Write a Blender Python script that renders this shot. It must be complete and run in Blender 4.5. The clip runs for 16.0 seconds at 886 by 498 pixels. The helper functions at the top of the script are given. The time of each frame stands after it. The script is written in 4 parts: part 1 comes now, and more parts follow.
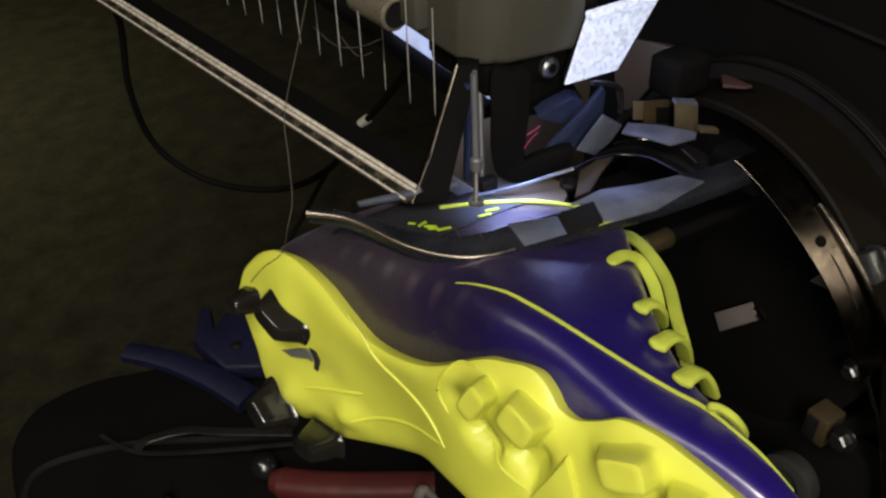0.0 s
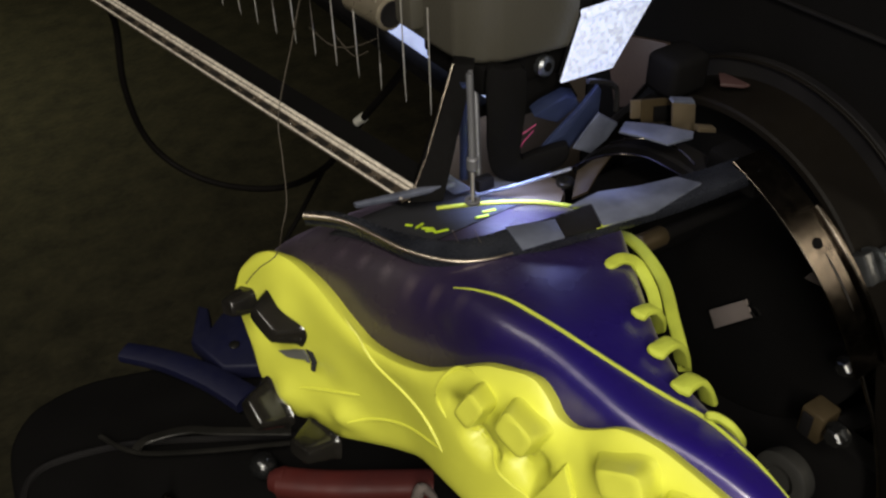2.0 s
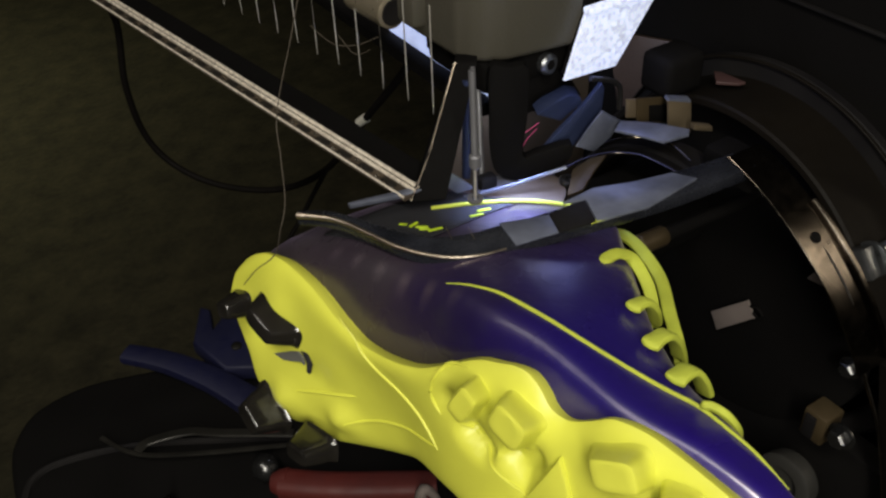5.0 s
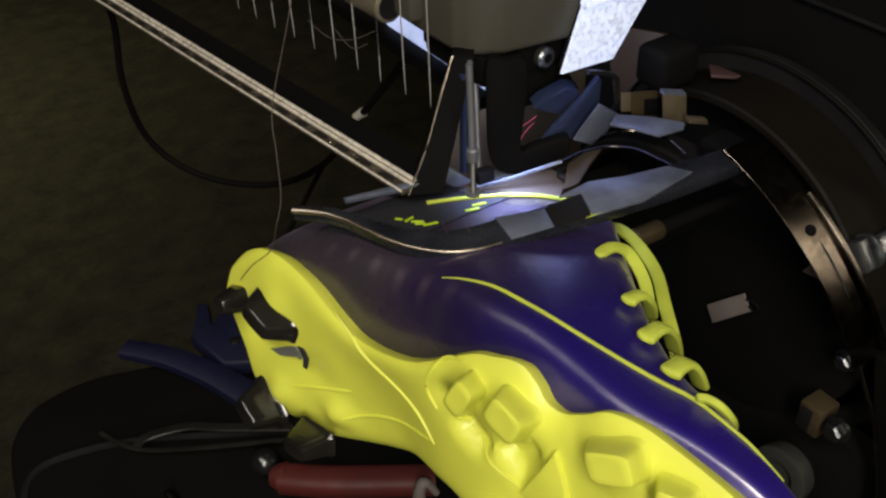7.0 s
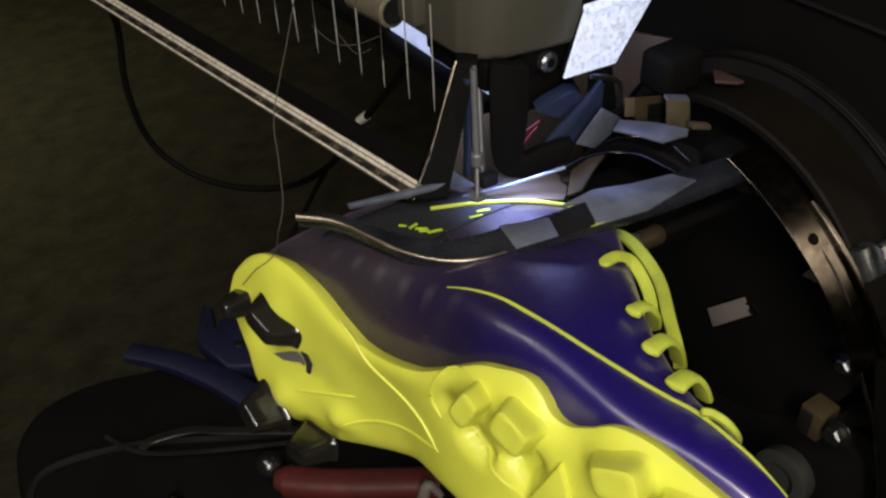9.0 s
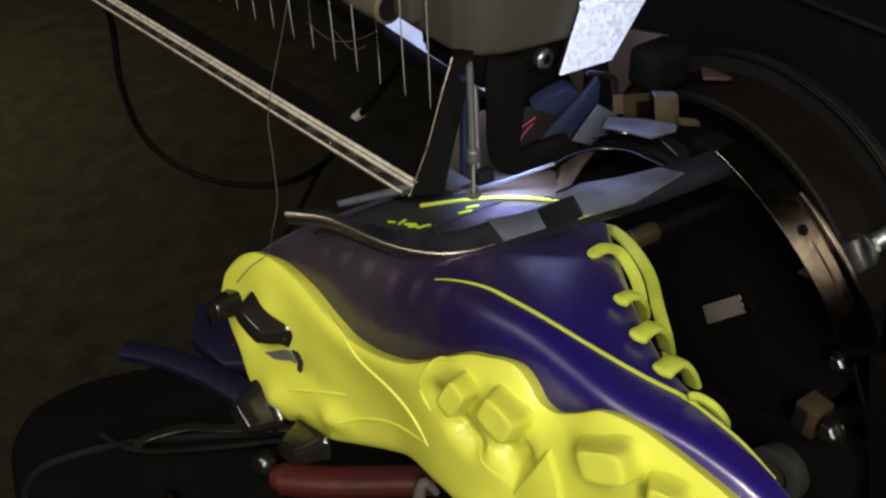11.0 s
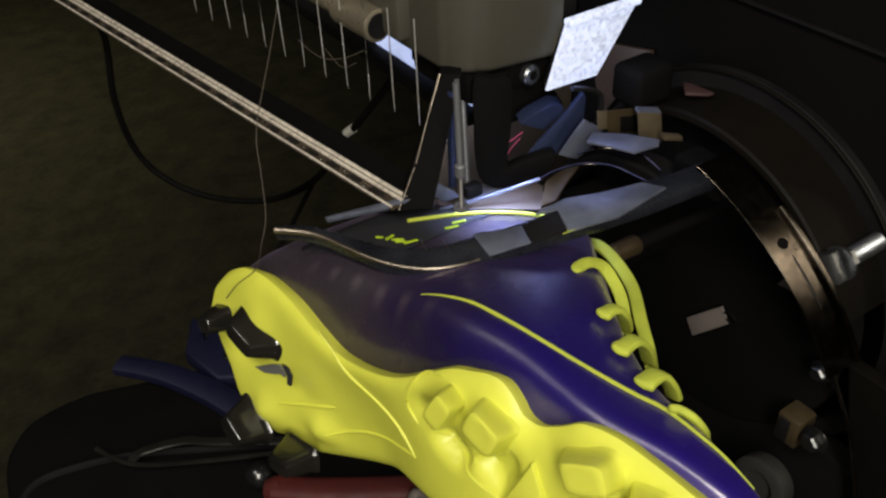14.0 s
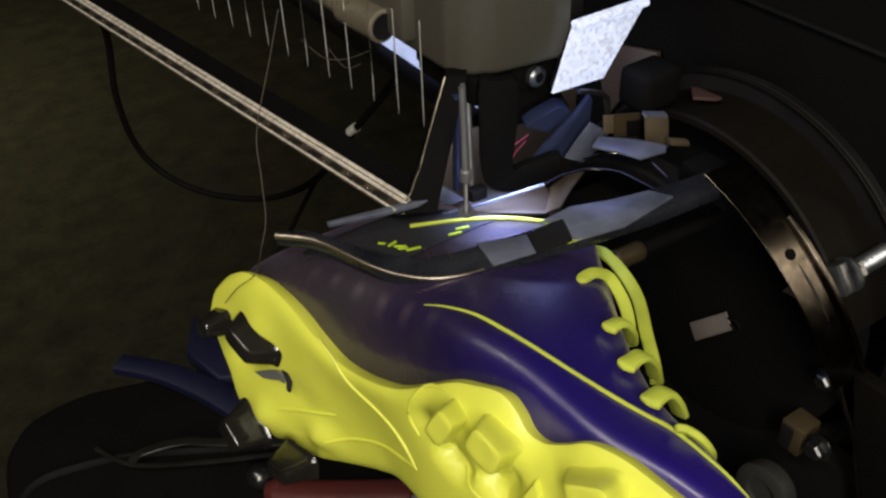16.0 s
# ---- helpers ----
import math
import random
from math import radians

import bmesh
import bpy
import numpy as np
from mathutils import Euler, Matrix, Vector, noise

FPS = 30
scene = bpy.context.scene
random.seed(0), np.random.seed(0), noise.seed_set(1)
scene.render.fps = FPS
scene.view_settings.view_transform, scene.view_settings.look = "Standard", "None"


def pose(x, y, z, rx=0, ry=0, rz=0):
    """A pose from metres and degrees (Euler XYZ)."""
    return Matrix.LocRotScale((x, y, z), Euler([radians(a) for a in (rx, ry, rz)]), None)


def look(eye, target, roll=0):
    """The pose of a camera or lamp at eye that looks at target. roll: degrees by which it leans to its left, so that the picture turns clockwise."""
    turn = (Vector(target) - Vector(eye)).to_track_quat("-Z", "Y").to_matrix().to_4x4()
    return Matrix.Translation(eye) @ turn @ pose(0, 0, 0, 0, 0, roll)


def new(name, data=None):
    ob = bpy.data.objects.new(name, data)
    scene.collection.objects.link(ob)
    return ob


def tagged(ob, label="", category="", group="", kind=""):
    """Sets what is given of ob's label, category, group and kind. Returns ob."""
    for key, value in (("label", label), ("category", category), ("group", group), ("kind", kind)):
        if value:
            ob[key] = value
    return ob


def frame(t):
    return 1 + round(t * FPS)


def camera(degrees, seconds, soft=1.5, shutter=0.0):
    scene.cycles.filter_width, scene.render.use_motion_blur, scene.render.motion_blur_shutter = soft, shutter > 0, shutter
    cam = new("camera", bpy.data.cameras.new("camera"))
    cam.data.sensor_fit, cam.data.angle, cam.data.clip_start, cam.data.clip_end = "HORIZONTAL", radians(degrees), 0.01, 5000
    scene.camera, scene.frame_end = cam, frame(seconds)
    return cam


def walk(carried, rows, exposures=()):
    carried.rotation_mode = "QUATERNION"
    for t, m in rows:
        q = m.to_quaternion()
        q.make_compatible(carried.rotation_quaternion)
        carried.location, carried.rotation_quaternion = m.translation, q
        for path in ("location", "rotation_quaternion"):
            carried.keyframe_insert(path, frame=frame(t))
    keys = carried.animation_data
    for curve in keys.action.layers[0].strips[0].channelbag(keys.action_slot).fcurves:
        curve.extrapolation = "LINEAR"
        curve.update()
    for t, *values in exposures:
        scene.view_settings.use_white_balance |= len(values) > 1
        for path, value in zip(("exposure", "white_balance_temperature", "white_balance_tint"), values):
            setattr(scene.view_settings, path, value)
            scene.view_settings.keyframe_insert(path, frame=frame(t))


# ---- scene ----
cam = camera(51.3, 16.0, soft=2.4)
CAM = [
    (0.0, -0.1429, -0.2034, 1.2622, 52.179, 1.269, -32.879),
    (0.5, -0.1432, -0.2031, 1.2627, 52.088, 1.378, -32.945),
    (1.0, -0.1424, -0.2027, 1.2629, 52.140, 1.272, -33.087),
    (1.5, -0.1418, -0.2032, 1.2632, 51.967, 1.425, -33.224),
    (2.0, -0.1427, -0.2032, 1.2635, 51.911, 1.482, -33.280),
    (2.5, -0.1438, -0.2038, 1.2621, 52.154, 1.617, -33.211),
    (3.0, -0.1440, -0.2038, 1.2630, 52.130, 1.686, -33.159),
    (3.5, -0.1436, -0.2033, 1.2633, 52.188, 1.669, -33.227),
    (4.0, -0.1427, -0.2030, 1.2621, 52.364, 1.597, -33.132),
    (6.5, -0.1422, -0.2024, 1.2605, 51.710, 1.865, -33.392),
    (7.0, -0.1427, -0.2030, 1.2609, 51.785, 1.787, -33.483),
    (7.5, -0.1418, -0.2024, 1.2632, 51.576, 1.874, -33.582),
    (8.0, -0.1424, -0.2039, 1.2623, 51.808, 1.897, -33.560),
    (8.5, -0.1434, -0.2033, 1.2630, 51.778, 2.026, -33.569),
    (9.0, -0.1442, -0.2033, 1.2625, 51.927, 1.947, -33.520),
    (11.5, -0.1442, -0.2027, 1.2620, 51.718, 1.783, -33.811),
    (12.0, -0.1446, -0.2047, 1.2638, 51.831, 1.931, -33.854),
    (12.5, -0.1452, -0.2068, 1.2644, 52.276, 2.010, -33.999),
    (13.0, -0.1450, -0.2079, 1.2656, 52.549, 1.889, -34.005),
    (13.5, -0.1442, -0.2083, 1.2670, 52.564, 1.869, -34.185),
    (14.0, -0.1453, -0.2081, 1.2655, 52.585, 1.913, -34.289),
    (14.5, -0.1447, -0.2075, 1.2655, 52.490, 2.028, -34.190),
    (15.0, -0.1451, -0.2065, 1.2640, 52.522, 1.980, -34.088),
    (15.5, -0.1442, -0.2049, 1.2651, 52.296, 1.922, -34.024),
    (16.0, -0.1432, -0.2031, 1.2665, 52.183, 1.672, -34.013),
]
walk(cam, [(t, pose(x, y, z, rx, ry, rz)) for t, x, y, z, rx, ry, rz in CAM])

# The drawing unit is a little under a millimetre; drawings have their zero on the axle of the frame, 1 m over the floor.
UNIT = 0.00085
AXLE = Vector((0.0, 0.0, 1.0))

# ---------------------------------------------------------------- light
world = bpy.data.worlds.new("world")
scene.world = world
world.use_nodes = True
world.node_tree.nodes["Background"].inputs[0].default_value = (0.45, 0.45, 0.5, 1)
world.node_tree.nodes["Background"].inputs[1].default_value = 0.016


def area(name, at, target, sx, sy, watts, colour, spread=180, along=None):
    data = bpy.data.lights.new(name, "AREA")
    data.shape, data.size, data.size_y, data.energy, data.color = "RECTANGLE", sx, sy, watts, colour
    data.spread = radians(spread)
    ob = new(name, data)
    ob.matrix_world = look(at, target)
    if along:
        z = (Vector(at) - Vector(target)).normalized()
        x = Vector(along).cross(z).normalized()
        ob.matrix_world = Matrix.Translation(at) @ Matrix((x, z.cross(x), z)).transposed().to_4x4()
    return ob


area("ceiling_tube_light", (-0.50, -0.30, 1.94), (-0.02, -0.02, 1.04), 0.08, 1.2, 6.4, (1.0, 0.94, 0.84), along=(0.23, -0.97, 0.0))
# Unseen lamp, added to make the forefoot brighter than the heel.
area("front_fill_light", (-0.36, -0.62, 1.50), (-0.02, -0.08, 1.05), 0.10, 0.6, 5.4, (1.0, 0.95, 0.84))
# Unseen narrow lamp, added to brighten the carpet on the left.
area("carpet_fill_light", (-1.05, 2.6, 2.62), (-1.02, 2.6, 0.0), 0.14, 2.0, 5.4, (1.0, 0.98, 0.66), 60)
area("side_tube_light", (1.5, -1.25, 1.75), (0.1, 0.0, 1.05), 0.12, 1.0, 3.6, (1.0, 0.86, 0.66))
area("lamp_panel_light", (0.082, 0.030, 1.108), (0.092, 0.000, 1.078), 0.03, 0.03, 0.006, (0.28, 0.35, 1.0))
area("needle_lamp_light", (0.030, 0.022, 1.0870), (0.026, 0.014, 1.060), 0.014, 0.014, 0.042, (0.42, 0.52, 1.0), 110)
area("lamp_bar_light", (0.072, 0.11, 1.067), (0.105, 0.128, 1.03), 0.01, 0.05, 0.05, (0.75, 0.8, 1.0))


# ---------------------------------------------------------------- materials
def material(name, colour, rough=0.5, metal=0.0, other=None, scale=40.0, bump=0.0, bump_scale=200.0, mix=0.5, coat=0.0, fine=0.0, spec=0.5):
    """A surface with two scales of variation: stains (scale, towards the colour other) and grain (bump_scale)."""
    mat = bpy.data.materials.new(name)
    mat.use_nodes = True
    nt = mat.node_tree
    bsdf = nt.nodes["Principled BSDF"]
    bsdf.inputs["Roughness"].default_value = rough
    bsdf.inputs["Metallic"].default_value = metal
    bsdf.inputs["Coat Weight"].default_value = coat
    bsdf.inputs["Specular IOR Level"].default_value = spec
    coord = nt.nodes.new("ShaderNodeTexCoord")
    if other is None:
        other = tuple(c * 0.75 for c in colour)
    n1 = nt.nodes.new("ShaderNodeTexNoise")
    n1.inputs["Scale"].default_value, n1.inputs["Detail"].default_value = scale, 5.0
    nt.links.new(coord.outputs["Object"], n1.inputs["Vector"])
    ramp = nt.nodes.new("ShaderNodeValToRGB")
    ramp.color_ramp.elements[0].position, ramp.color_ramp.elements[1].position = 0.5 - mix * 0.4, 0.5 + mix * 0.4
    ramp.color_ramp.elements[0].color, ramp.color_ramp.elements[1].color = (*colour, 1), (*other, 1)
    nt.links.new(n1.outputs["Fac"], ramp.inputs["Fac"])
    nt.links.new(ramp.outputs["Color"], bsdf.inputs["Base Color"])
    n2 = nt.nodes.new("ShaderNodeTexNoise")
    n2.inputs["Scale"].default_value, n2.inputs["Detail"].default_value = bump_scale, 3.0
    nt.links.new(coord.outputs["Object"], n2.inputs["Vector"])
    rr = nt.nodes.new("ShaderNodeMapRange")
    rr.inputs["To Min"].default_value, rr.inputs["To Max"].default_value = max(rough - 0.12, 0.03), min(rough + 0.15, 1.0)
    nt.links.new(n2.outputs["Fac"], rr.inputs["Value"])
    nt.links.new(rr.outputs["Result"], bsdf.inputs["Roughness"])
    if bump:
        b = nt.nodes.new("ShaderNodeBump")
        b.inputs["Strength"].default_value, b.inputs["Distance"].default_value = bump, 0.0006
        nt.links.new(n2.outputs["Fac"], b.inputs["Height"])
        nt.links.new(b.outputs["Normal"], bsdf.inputs["Normal"])
    return mat


def glowing(name, colour, strength, speckle=120.0, depth=0.35):
    mat = bpy.data.materials.new(name)
    mat.use_nodes = True
    nt = mat.node_tree
    bsdf = nt.nodes["Principled BSDF"]
    bsdf.inputs["Base Color"].default_value = (0.5, 0.5, 0.53, 1)
    bsdf.inputs["Roughness"].default_value = 0.9
    bsdf.inputs["Emission Color"].default_value = (*colour, 1)
    coord = nt.nodes.new("ShaderNodeTexCoord")
    n = nt.nodes.new("ShaderNodeTexNoise")
    n.inputs["Scale"].default_value, n.inputs["Detail"].default_value = speckle, 6.0
    nt.links.new(coord.outputs["Object"], n.inputs["Vector"])
    r = nt.nodes.new("ShaderNodeMapRange")
    r.inputs["From Min"].default_value, r.inputs["From Max"].default_value = 0.3, 0.7
    r.inputs["To Min"].default_value, r.inputs["To Max"].default_value = strength * (1 - depth), strength * (1 + depth)
    nt.links.new(n.outputs["Fac"], r.inputs["Value"])
    nt.links.new(r.outputs["Result"], bsdf.inputs["Emission Strength"])
    return mat


def boot_skin():
    """Violet-blue coated cloth that fades to charcoal towards the heel, with scuffs and a fine weave."""
    mat = bpy.data.materials.new("violet_coated_upper")
    mat.use_nodes = True
    nt = mat.node_tree
    bsdf = nt.nodes["Principled BSDF"]
    coord = nt.nodes.new("ShaderNodeTexCoord")
    split = nt.nodes.new("ShaderNodeSeparateXYZ")
    nt.links.new(coord.outputs["UV"], split.inputs[0])
    n = nt.nodes.new("ShaderNodeTexNoise")
    n.inputs["Scale"].default_value, n.inputs["Detail"].default_value = 45.0, 6.0
    nt.links.new(coord.outputs["Object"], n.inputs["Vector"])
    add = nt.nodes.new("ShaderNodeMath")
    add.operation = "MULTIPLY_ADD"
    add.inputs[1].default_value = 0.16
    nt.links.new(n.outputs["Fac"], add.inputs[0])
    nt.links.new(split.outputs[0], add.inputs[2])
    ramp = nt.nodes.new("ShaderNodeValToRGB")
    e = ramp.color_ramp.elements
    e[0].position, e[0].color = 0.16, (0.034, 0.031, 0.030, 1)
    e[1].position, e[1].color = 0.84, (0.013, 0.0048, 0.138, 1)
    mid = e.new(0.36)
    mid.color = (0.030, 0.025, 0.031, 1)
    mid2 = e.new(0.50)
    mid2.color = (0.010, 0.006, 0.040, 1)
    e.new(0.64).color = (0.009, 0.0033, 0.105, 1)
    nt.links.new(add.outputs[0], ramp.inputs["Fac"])
    wear = nt.nodes.new("ShaderNodeTexNoise")
    wear.inputs["Scale"].default_value, wear.inputs["Detail"].default_value = 28.0, 8.0
    nt.links.new(coord.outputs["Object"], wear.inputs["Vector"])
    wr = nt.nodes.new("ShaderNodeMapRange")
    wr.inputs["From Min"].default_value, wr.inputs["From Max"].default_value = 0.60, 0.80
    wr.inputs["To Max"].default_value = 0.42
    nt.links.new(wear.outputs["Fac"], wr.inputs["Value"])
    blend = nt.nodes.new("ShaderNodeMix")
    blend.data_type = "RGBA"
    blend.inputs[7].default_value = (0.040, 0.046, 0.022, 1)
    nt.links.new(wr.outputs["Result"], blend.inputs[0])
    nt.links.new(ramp.outputs["Color"], blend.inputs[6])
    nt.links.new(blend.outputs[2], bsdf.inputs["Base Color"])
    def calc(op, a, b):
        m = nt.nodes.new("ShaderNodeMath")
        m.operation = op
        m.use_clamp = False
        for k, v in enumerate((a, b)):
            if isinstance(v, (int, float)):
                m.inputs[k].default_value = v
            else:
                nt.links.new(v, m.inputs[k])
        return m.outputs[0]
    # Pale bars near the heel: highlights on the cloth, put into the base colour.
    bars = calc("MAXIMUM", calc("SINE", calc("SUBTRACT", calc("MULTIPLY", split.outputs[0], 143.0), 4.19), 0.0), 0.0)
    band = calc("MAXIMUM", calc("SUBTRACT", 1.0, calc("MULTIPLY", calc("ABSOLUTE", calc("SUBTRACT", split.outputs[1], 0.875), 0.0), 46.0)), 0.0)
    span = calc("MULTIPLY", calc("SUBTRACT", split.outputs[0], 0.11), calc("SUBTRACT", 0.42, split.outputs[0]))
    mask = calc("MULTIPLY", calc("MULTIPLY", bars, band), calc("MULTIPLY", calc("MAXIMUM", span, 0.0), 34.0))
    overlaid = nt.nodes.new("ShaderNodeMix")
    overlaid.data_type = "RGBA"
    overlaid.inputs[7].default_value = (0.070, 0.060, 0.064, 1)
    overlaid.clamp_factor = True
    nt.links.new(calc("MAXIMUM", mask, 0.0), overlaid.inputs[0])
    nt.links.new(blend.outputs[2], overlaid.inputs[6])
    nt.links.new(overlaid.outputs[2], bsdf.inputs["Base Color"])
    weave = nt.nodes.new("ShaderNodeTexNoise")
    weave.inputs["Scale"].default_value, weave.inputs["Detail"].default_value = 420.0, 6.0
    nt.links.new(coord.outputs["Object"], weave.inputs["Vector"])
    b = nt.nodes.new("ShaderNodeBump")
    b.inputs["Strength"].default_value, b.inputs["Distance"].default_value = 0.28, 0.0006
    nt.links.new(weave.outputs["Fac"], b.inputs["Height"])
    nt.links.new(b.outputs["Normal"], bsdf.inputs["Normal"])
    gloss = nt.nodes.new("ShaderNodeMapRange")
    gloss.inputs["From Min"].default_value, gloss.inputs["From Max"].default_value = 0.3, 0.7
    gloss.inputs["To Min"].default_value, gloss.inputs["To Max"].default_value = 0.28, 0.46
    nt.links.new(wear.outputs["Fac"], gloss.inputs["Value"])
    nt.links.new(gloss.outputs["Result"], bsdf.inputs["Roughness"])
    bsdf.inputs["Specular IOR Level"].default_value = 0.45
    bsdf.inputs["Specular Tint"].default_value = (0.92, 0.82, 1.0, 1)
    shine = nt.nodes.new("ShaderNodeMapRange")
    shine.inputs["From Min"].default_value, shine.inputs["From Max"].default_value = 0.38, 0.62
    shine.inputs["To Min"].default_value, shine.inputs["To Max"].default_value = 0.35, 1.0
    nt.links.new(n.outputs["Fac"], shine.inputs["Value"])
    nt.links.new(shine.outputs["Result"], bsdf.inputs["Coat Weight"])
    haze = nt.nodes.new("ShaderNodeMapRange")
    haze.inputs["From Min"].default_value, haze.inputs["From Max"].default_value = 0.35, 0.65
    haze.inputs["To Min"].default_value, haze.inputs["To Max"].default_value = 0.36, 0.19
    nt.links.new(wear.outputs["Fac"], haze.inputs["Value"])
    nt.links.new(haze.outputs["Result"], bsdf.inputs["Coat Roughness"])
    bsdf.inputs["Coat IOR"].default_value = 1.8
    bsdf.inputs["Coat Tint"].default_value = (0.95, 0.82, 0.98, 1)
    bsdf.inputs["Sheen Weight"].default_value = 0.16
    bsdf.inputs["Sheen Roughness"].default_value = 0.4
    bsdf.inputs["Sheen Tint"].default_value = (0.58, 0.46, 0.74, 1)
    return mat


def carpet_material():
    mat = bpy.data.materials.new("olive_carpet")
    mat.use_nodes = True
    nt = mat.node_tree
    bsdf = nt.nodes["Principled BSDF"]
    bsdf.inputs["Roughness"].default_value = 0.95
    coord = nt.nodes.new("ShaderNodeTexCoord")
    big = nt.nodes.new("ShaderNodeTexNoise")
    big.inputs["Scale"].default_value, big.inputs["Detail"].default_value = 14.0, 8.0
    small = nt.nodes.new("ShaderNodeTexNoise")
    small.inputs["Scale"].default_value, small.inputs["Detail"].default_value = 60.0, 5.0
    for n in (big, small):
        nt.links.new(coord.outputs["Object"], n.inputs["Vector"])
    mixn = nt.nodes.new("ShaderNodeMath")
    mixn.operation = "MULTIPLY_ADD"
    mixn.inputs[1].default_value = 0.5
    nt.links.new(small.outputs["Fac"], mixn.inputs[0])
    nt.links.new(big.outputs["Fac"], mixn.inputs[2])
    ramp = nt.nodes.new("ShaderNodeValToRGB")
    e = ramp.color_ramp.elements
    e[0].position, e[0].color = 0.50, (0.032, 0.029, 0.016, 1)
    e[1].position, e[1].color = 1.0, (0.084, 0.074, 0.039, 1)
    nt.links.new(mixn.outputs[0], ramp.inputs["Fac"])
    nt.links.new(ramp.outputs["Color"], bsdf.inputs["Base Color"])
    b = nt.nodes.new("ShaderNodeBump")
    b.inputs["Strength"].default_value, b.inputs["Distance"].default_value = 0.8, 0.006
    nt.links.new(small.outputs["Fac"], b.inputs["Height"])
    nt.links.new(b.outputs["Normal"], bsdf.inputs["Normal"])
    return mat


M_LIME = material("lime_rubber", (0.73, 0.745, 0.085), 0.38, other=(0.62, 0.63, 0.07), scale=30, bump=0.08, bump_scale=300)
M_LACE = material("lime_lace_cloth", (0.50, 0.56, 0.055), 0.75, other=(0.40, 0.45, 0.045), scale=90, bump=0.5, bump_scale=1600)
M_THREAD = material("lime_thread", (0.55, 0.75, 0.02), 0.55, scale=300, bump=0.4, bump_scale=2500)
M_UPPER = boot_skin()
M_MATBLACK = material("matt_black", (0.015, 0.015, 0.02), 0.9, scale=60, bump=0.4, bump_scale=1200)
M_STUD = material("black_stud_plastic", (0.007, 0.0065, 0.006), 0.16, other=(0.018, 0.016, 0.014), scale=80, bump=0.05, bump_scale=400, coat=0.3)
M_MARK = material("grey_printed_mark", (0.15, 0.15, 0.135), 0.4, scale=80)
M_CLAMP = material("dark_clamp_steel", (0.011, 0.012, 0.016), 0.26, metal=0.25, other=(0.026, 0.028, 0.036), scale=60, bump=0.03, bump_scale=300)
M_CLAMPRIM = material("bright_brown_steel", (0.42, 0.36, 0.29), 0.36, metal=1.0, other=(0.4, 0.34, 0.28), scale=60, bump=0.1, bump_scale=400)
M_CHROME = material("brushed_chrome", (0.62, 0.60, 0.57), 0.2, metal=1.0, other=(0.42, 0.40, 0.37), scale=70, bump=0.1, bump_scale=350)
M_RAIL = material("satin_aluminium", (0.90, 0.82, 0.69), 0.26, metal=0.25, other=(0.62, 0.55, 0.46), scale=120, bump=0.1, bump_scale=300)
M_NEEDLE = material("bright_needle_steel", (0.85, 0.82, 0.76), 0.34, metal=0.7, other=(0.7, 0.67, 0.6), scale=80)
M_DULL = material("dull_dark_steel", (0.012, 0.0115, 0.010), 0.35, metal=0.5, other=(0.03, 0.028, 0.024), scale=60, bump=0.2)
M_TROUGH = material("brown_worn_aluminium", (0.12, 0.094, 0.068), 0.34, metal=0.4, other=(0.045, 0.035, 0.026), scale=160, bump=0.3, bump_scale=420)
M_CLIP = material("coppery_spring_steel", (0.34, 0.265, 0.17), 0.34, metal=0.7, other=(0.24, 0.19, 0.12), scale=60, bump=0.1, bump_scale=300)
M_SATIN = material("satin_steel", (0.20, 0.20, 0.215), 0.45, metal=0.5, other=(0.13, 0.13, 0.14), scale=60, bump=0.15, bump_scale=300)
M_BRONZE = material("bronze_grey_bar", (0.42, 0.36, 0.26), 0.3, metal=0.7, other=(0.3, 0.26, 0.19), scale=40, bump=0.1, bump_scale=500)
M_RING = material("worn_ring_steel", (0.24, 0.205, 0.17), 0.2, metal=1.0, other=(0.15, 0.13, 0.11), scale=40, bump=0.05, bump_scale=260)
M_STRAP = material("worn_brown_steel_strap", (0.14, 0.12, 0.098), 0.2, metal=1.0, other=(0.075, 0.064, 0.053), scale=50, bump=0.06, bump_scale=260)
M_BOLT = material("dim_bolt_steel", (0.10, 0.10, 0.10), 0.22, metal=0.9, other=(0.06, 0.06, 0.06), scale=90, bump=0.1)
M_DRUM = material("brown_anodised_drum", (0.0058, 0.0044, 0.0028), 0.6, metal=0.0, other=(0.0028, 0.0022, 0.0018), scale=18, bump=0.1, bump_scale=260, spec=0.12)
M_BLACK = material("black_plastic", (0.0040, 0.0037, 0.0036), 0.75, other=(0.0056, 0.0052, 0.005), scale=25, bump=0.15, bump_scale=500, spec=0.05)
M_BLACKM = material("blackened_steel", (0.0055, 0.005, 0.0057), 0.6, metal=0.0, other=(0.013, 0.012, 0.0115), scale=30, bump=0.15, bump_scale=400, spec=0.09)
M_HEAD = material("grey_green_head_paint", (0.068, 0.062, 0.048), 0.42, other=(0.055, 0.051, 0.039), scale=14, bump=0.25, bump_scale=900)
M_BEIGE = material("beige_machine_paint", (0.125, 0.098, 0.075), 0.5, other=(0.10, 0.078, 0.06), scale=12, bump=0.1, bump_scale=600)
# The beige paint once more, darkened for the shade on the cheek.
M_CHEEK = material("shaded_beige_paint", (0.062, 0.041, 0.031), 0.5, other=(0.046, 0.031, 0.025), scale=25, bump=0.1, bump_scale=600)
M_PINK = material("pale_pink_plastic", (0.06, 0.03, 0.028), 0.5, scale=30, bump=0.1)
M_BLUEMETAL = material("blue_grey_steel", (0.020, 0.028, 0.075), 0.34, metal=0.4, other=(0.045, 0.06, 0.13), scale=50, bump=0.3, bump_scale=350)
